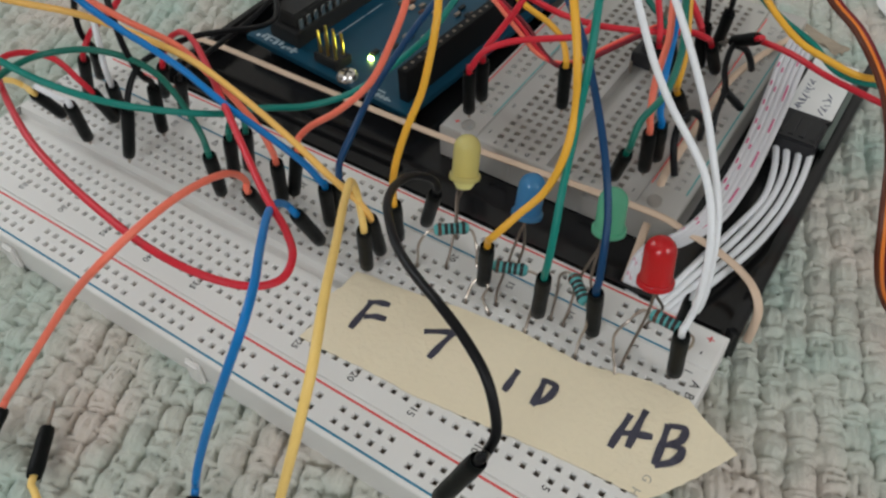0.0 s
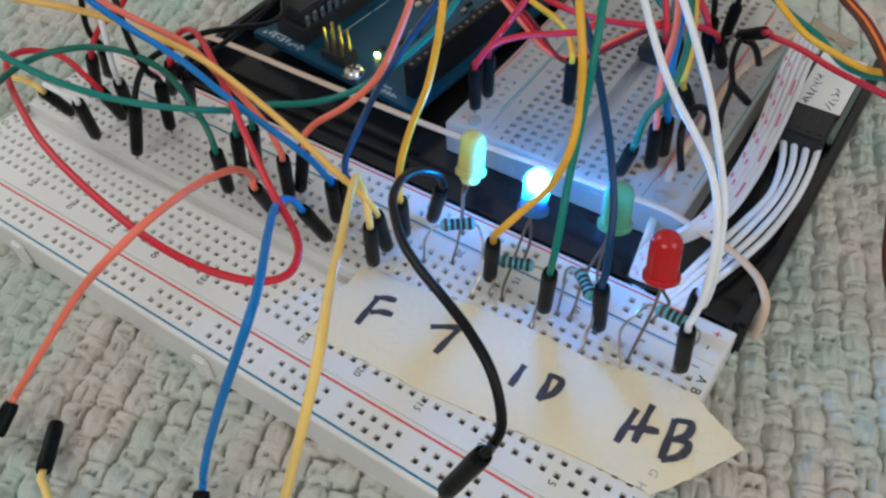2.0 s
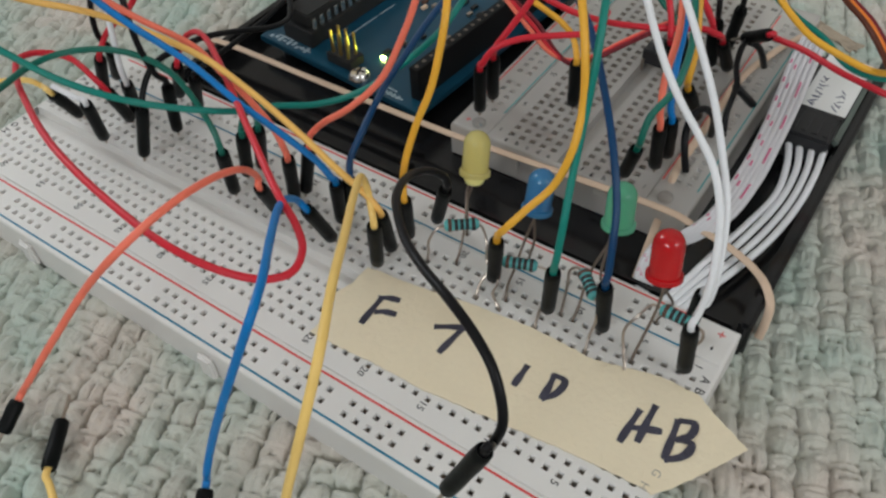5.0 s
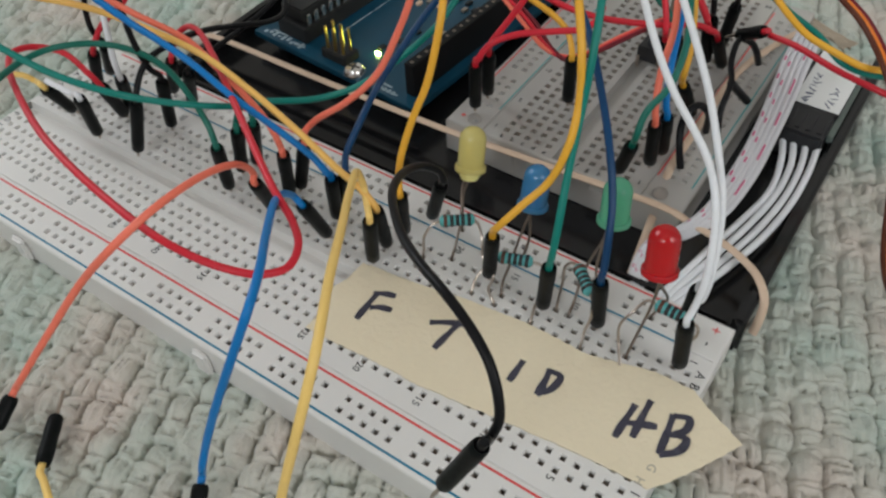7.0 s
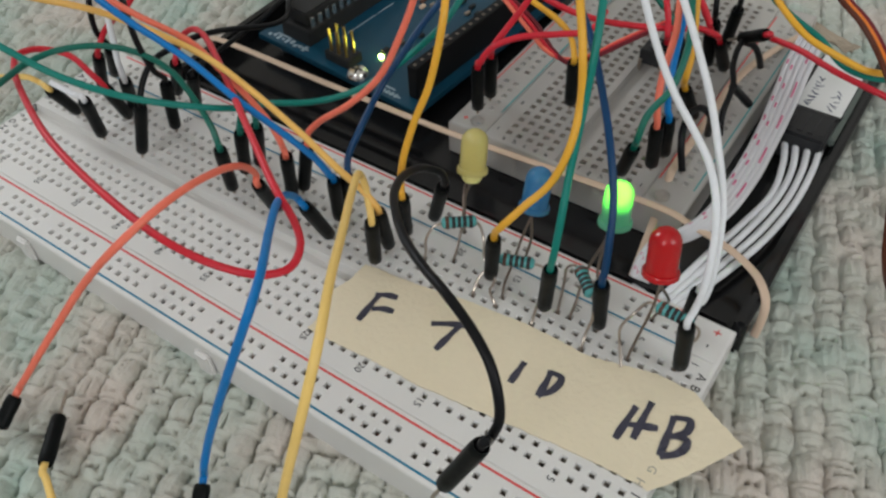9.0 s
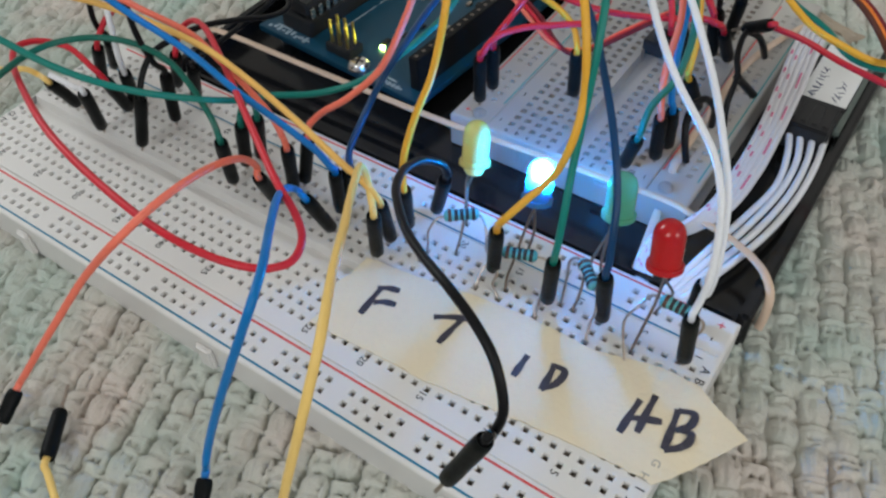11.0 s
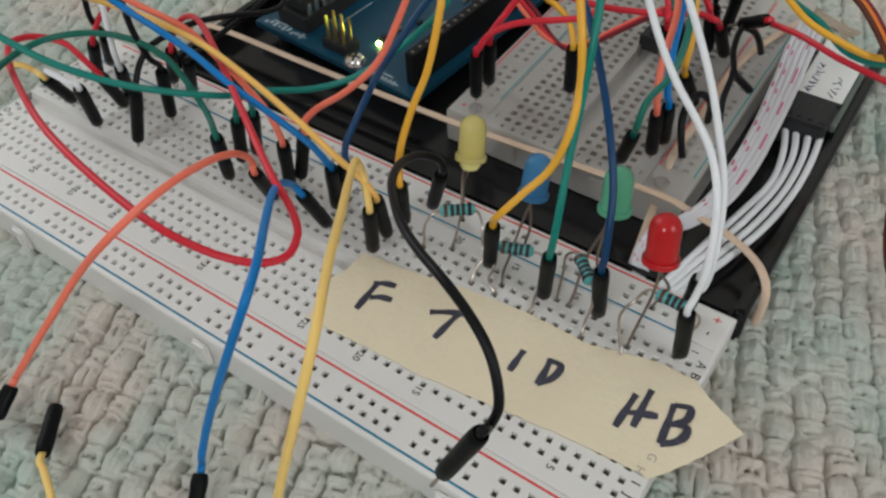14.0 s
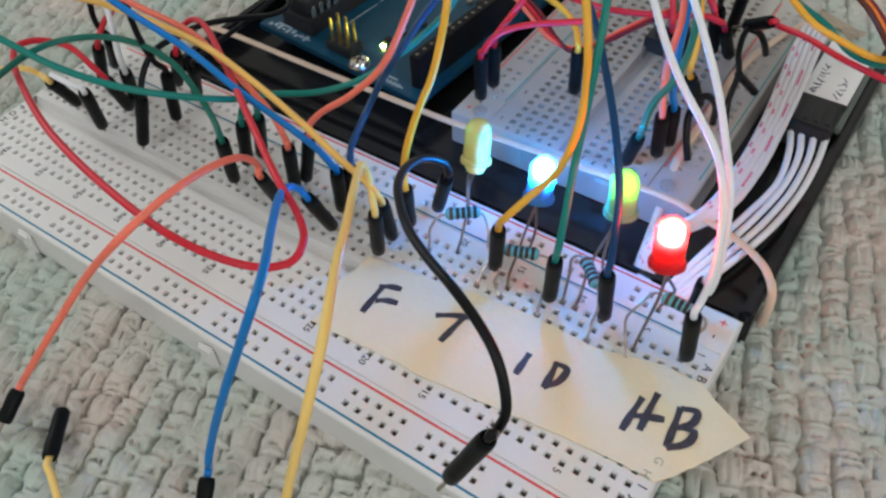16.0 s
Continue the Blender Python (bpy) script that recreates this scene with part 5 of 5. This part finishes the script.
rubber_band("tan rubber band stretched over the clear breadboard", [(-13.4, 118.5, 13.00), (-15.6, 112.3, 14.20), (-19.6, 100.4, 14.30), (-21.8, 89.2, 14.30), (-21.9, 74.1, 14.30), (-21.8, 61.6, 14.30), (-21.7, 54.3, 14.20), (-20.0, 42.7, 9.50), (-18.3, 31.1, 5.40)])


# ---- ribbon cables and the plugged module ----
def white_ribbon():
    t = empty("ribbon_cable", label="white four-wire lead curving from the black connector", category="cable")
    for k in range(4):
        bm = bmesh.new()
        pts = [[(-7.4, 83.2, 9.00), (-4.6, 74.1, 8.50), (-3.5, 64.4, 8.00), (-5.5, 52.9, 8.00), (-7.9, 42.6, 8.00), (-10.2, 31.7, 7.50), (-11.8, 26.9, 6.50)],
               [(-4.8, 82.6, 9.00), (-2.5, 74.0, 8.60), (-2.1, 64.1, 8.20), (-3.8, 52.4, 8.20), (-6.3, 41.9, 8.00), (-9.1, 31.3, 7.50), (-10.6, 26.8, 6.50)],
               [(-2.0, 82.4, 9.00), (-0.5, 73.8, 8.80), (-0.3, 63.7, 8.40), (-1.9, 52.1, 8.20), (-4.7, 41.2, 8.00), (-7.8, 31.0, 7.50), (-9.5, 26.8, 6.50)],
               [(0.5, 82.6, 9.00), (1.4, 73.5, 9.00), (1.4, 63.2, 8.60), (-0.1, 51.6, 8.40), (-3.1, 40.4, 8.20), (-6.6, 30.7, 7.50), (-8.3, 26.6, 6.50)]][k]
        tube(bm, glide([mm(p) for p in pts], 8), 0.72 * MM, 10)
        part("strand", bm, WHITEW, t)


white_ribbon()
PINK = material("pink_print", (0.56, 0.10, 0.22), 0.5, var=0.15, scale=900)


RIBBON = insulation("grey_white_pvc", (0.66, 0.65, 0.67))


def printed_ribbon():
    t = empty("ribbon_cable", label="white flat ribbon cable with pink printed marks", category="cable")
    left = [(-15.1, 108.4, 17.00), (-14.7, 98.8, 16.00), (-13.1, 85.1, 15.50), (-11.6, 71.3, 15.20), (-11.1, 57.9, 15.00), (-11.7, 45.2, 14.60), (-14.2, 39.9, 13.00), (-17.7, 38.6, 10.00), (-19.0, 35.6, 8.00), (-18.0, 29.8, 6.00), (-14.6, 27.1, 6.00)]
    right = [(-9.1, 107.8, 17.00), (-8.6, 99.3, 16.00), (-7.3, 84.2, 15.50), (-6.6, 72.2, 15.20), (-6.1, 58.2, 15.00), (-7.5, 46.8, 14.00), (-11.5, 41.6, 11.00), (-15.0, 39.7, 8.50), (-15.9, 36.5, 7.00), (-15.1, 31.2, 5.60), (-12.2, 28.2, 5.60)]
    strands = []
    for k in range(5):
        line = glide([mm(a).lerp(mm(b), 0.1 + 0.8 * k / 4) for a, b in zip(left, right)], 8)
        bm = bmesh.new()
        tube(bm, line, 0.62 * MM, 10)
        strands.append((part("strand", bm, RIBBON, t), line))
    for k, step, n in ((0, 4, 2), (1, 4, 2), (3, 7, 4)):
        ob, line = strands[k]
        for i in range(4, len(line) - 12, step):
            bm = bmesh.new()
            tube(bm, [p + Vector((0, 0, 0.14 * MM)) for p in line[i + k % 2:i + k % 2 + n]], 0.5 * MM, 8)
            part("print_mark", bm, PINK, ob)


printed_ribbon()
PEN = material("pen_ink", (0.05, 0.06, 0.12), 0.6, var=0.3)
GLASSY = lens_material("shrink_sleeve", (0.35, 0.42, 0.38), 0.35)


def module():
    t = empty("plug_module", -3.4 * MM, 80 * MM, 4.7 * MM, label="black connector module with handwritten white label", category="module")

    def block(name, mat, x0, x1, y0, y1, z0, z1, bevel, parent=None, label=""):
        bm = bmesh.new()
        box(bm, x0 * MM, x1 * MM, y0 * MM, y1 * MM, z0 * MM, z1 * MM, bevel * MM)
        return part(name, bm, mat, parent or t, label)

    block("connector_housing", BLACK, -5.2, 4.6, 0, 9.5, 0.5, 7.6, 0.5)
    for k in range(4):
        block("latch", BLACK, -4.3 + 2.3 * k, -3.1 + 2.3 * k, 1.5, 8.0, 7.55, 7.9, 0.1)
    block("module_body", BLACK, -5.8, 5.0, 9.4, 33.4, 0, 7.0, 0.5)
    block("shrink_sleeve", GLASSY, 4.7, 6.0, 3.0, 31, 4.7, 7.0, 0.5, label="clear greenish plastic sleeve edge")
    lb = block("paper_label", LABEL, -5.2, 4.8, 11.0, 32.6, 7.0, 7.12, 0.0, label="white paper label with handwriting")
    rng = random.Random(8)
    for x, y0, y1 in ((-2.9, 12.0, 22.5), (2.0, 12.4, 20.5)):
        y = y0
        while y < y1:
            w = rng.uniform(0.9, 1.5)
            bm = bmesh.new()
            for _ in range(rng.choice((1, 2, 2, 3))):
                a = rng.uniform(-60, 60)
                l = rng.uniform(0.5, 1.1)
                box(bm, -l * MM, l * MM, -0.13 * MM, 0.13 * MM, 7.12 * MM, 7.15 * MM,
                    m=Matrix.Translation(((x + rng.uniform(-0.4, 0.4)) * MM, (y + rng.uniform(0, 0.5)) * MM, 0)) @ pose(0, 0, 0, 0, 0, a))
            part("writing_bar", bm, PEN, lb, smooth=False)
            y += w + 0.35


module()


def push_button(label, p):
    """Small square push button on four legs."""
    x, y, _ = p
    t = empty("push_button", x * MM, y * MM, 13.5 * MM, label=label, category="button")
    bm = bmesh.new()
    box(bm, -3 * MM, 3 * MM, -3 * MM, 3 * MM, 0.2 * MM, 3.8 * MM, 0.25 * MM)
    part("housing", bm, BLACK, t)
    bm = bmesh.new()
    lathe(bm, [(0, 3.7 * MM), (1.75 * MM, 3.7 * MM), (1.75 * MM, 4.9 * MM), (1.6 * MM, 5.1 * MM), (0, 5.1 * MM)], 16)
    part("plunger", bm, BLACK, t)
    for lx in (-2.54, 2.54):
        for ly in (-3.2, 3.2):
            bm = bmesh.new()
            box(bm, (lx - 0.35) * MM, (lx + 0.35) * MM, (ly - 0.15) * MM, (ly + 0.15) * MM, -1.5 * MM, 1.5 * MM)
            part("leg", bm, STEEL, t, smooth=False)


push_button("black square push button on the clear breadboard", (-40.6, 87.1, 15.00))


# ---- beyond the tray ----
def dome_sensor():
    t = empty("sensor", label="white translucent dome sensor standing on the clear breadboard", category="sensor")
    c = Vector((-39.4, 98.8, 27.00)) * MM
    bm = bmesh.new()
    lathe(bm, [(0, -4.4 * MM), (2.6 * MM, -4.2 * MM), (4.2 * MM, -2.6 * MM), (4.8 * MM, 0)] + [(4.8 * MM * math.cos(a), 4.8 * MM * math.sin(a)) for a in (0.3, 0.6, 0.9, 1.2)] + [(0, 4.8 * MM)], 24, Matrix.Translation(c))
    part("dome", bm, LABEL, t)
    for dx in (-2.54, 0, 2.54):
        bm = bmesh.new()
        box(bm, c.x + (dx - 0.4) * MM, c.x + (dx + 0.4) * MM, c.y - 0.4 * MM, c.y + 0.4 * MM, 10 * MM, c.z - 3.0 * MM)
        part("leg", bm, STEEL, t, smooth=False)


dome_sensor()


SCRAP = material("aged_tape", (0.40, 0.33, 0.25), 0.7, var=0.3, scale=150, bump=0.4, fine=900, relief=0.001)


def crumpled_sheet(name, label, mat, x, y, z, turn, w, h, rough, seed):
    """A thin creased sheet that lies where it was dropped."""
    rng = random.Random(seed)
    bumps = [(rng.uniform(-1, 1), rng.uniform(-1, 1), rng.uniform(0.5, 1)) for _ in range(9)]
    t = empty(name, x * MM, y * MM, z * MM, label=label, category="paper")
    t.rotation_euler = (0, 0, radians(turn))
    bm = bmesh.new()
    bmesh.ops.create_grid(bm, x_segments=16, y_segments=8, size=1)
    for v in bm.verts:
        p, q = v.co.x, v.co.y
        rise = sum(a * abs(math.sin(3.1 * (p - bx) * a + 4.0 * (q - by))) for bx, by, a in bumps) / 9
        edge = 1 + 0.05 * math.sin(9 * p + 5 * q)
        v.co = Vector((p * w / 2 * edge * MM, q * h / 2 * edge * MM, rough * rise * MM))
    geo = bmesh.ops.extrude_face_region(bm, geom=bm.faces[:])
    for v in geo["geom"]:
        if isinstance(v, bmesh.types.BMVert):
            v.co.z += 0.2 * MM
    part("sheet", bm, mat, t, smooth=False)


crumpled_sheet("paper", "white paper scrap lying on the rug", LABEL, 9, 170, 1.2, 24, 30, 20, 1.2, 2)
crumpled_sheet("tape_scrap", "crumpled tan tape scrap on the tray edge", SCRAP, -11, 127, 5.0, -26, 15, 4, 5.5, 5)


# ---- what moves: the chips rise out of their cups while the diodes are lit ----
def motions():
    down, up = pose(0, 0, 2.3 * MM), pose(0, 0, 6.3 * MM)

    def blink(chip, spans, up=up):
        rows, step = [(0.0, down)], 1.0 / FPS
        for a, b in spans:
            rows += [(a - 2 * step, down), (a - step, up)]
            if b < 16.0:
                rows += [(b + step, up), (b + 2 * step, down)]
        rows.append((16.0, rows[-1][1]))
        walk(chip, rows)

    blink(green_chip, [(0.5, 0.6), (0.9, 1.0), (8.6, 8.7), (9.0, 9.1), (15.6, 16.0)])
    blue = [(2.0 + 0.4 * k, 2.1 + 0.4 * k) for k in range(4)] + [(10.2 + 0.4 * k, 10.3 + 0.4 * k) for k in range(13)]
    blink(blue_chip, blue + [(15.6, 15.8), (16.0, 16.0)])
    blink(red_chip, [(15.6, 16.0)], pose(0, 0, 6.0 * MM))


motions()
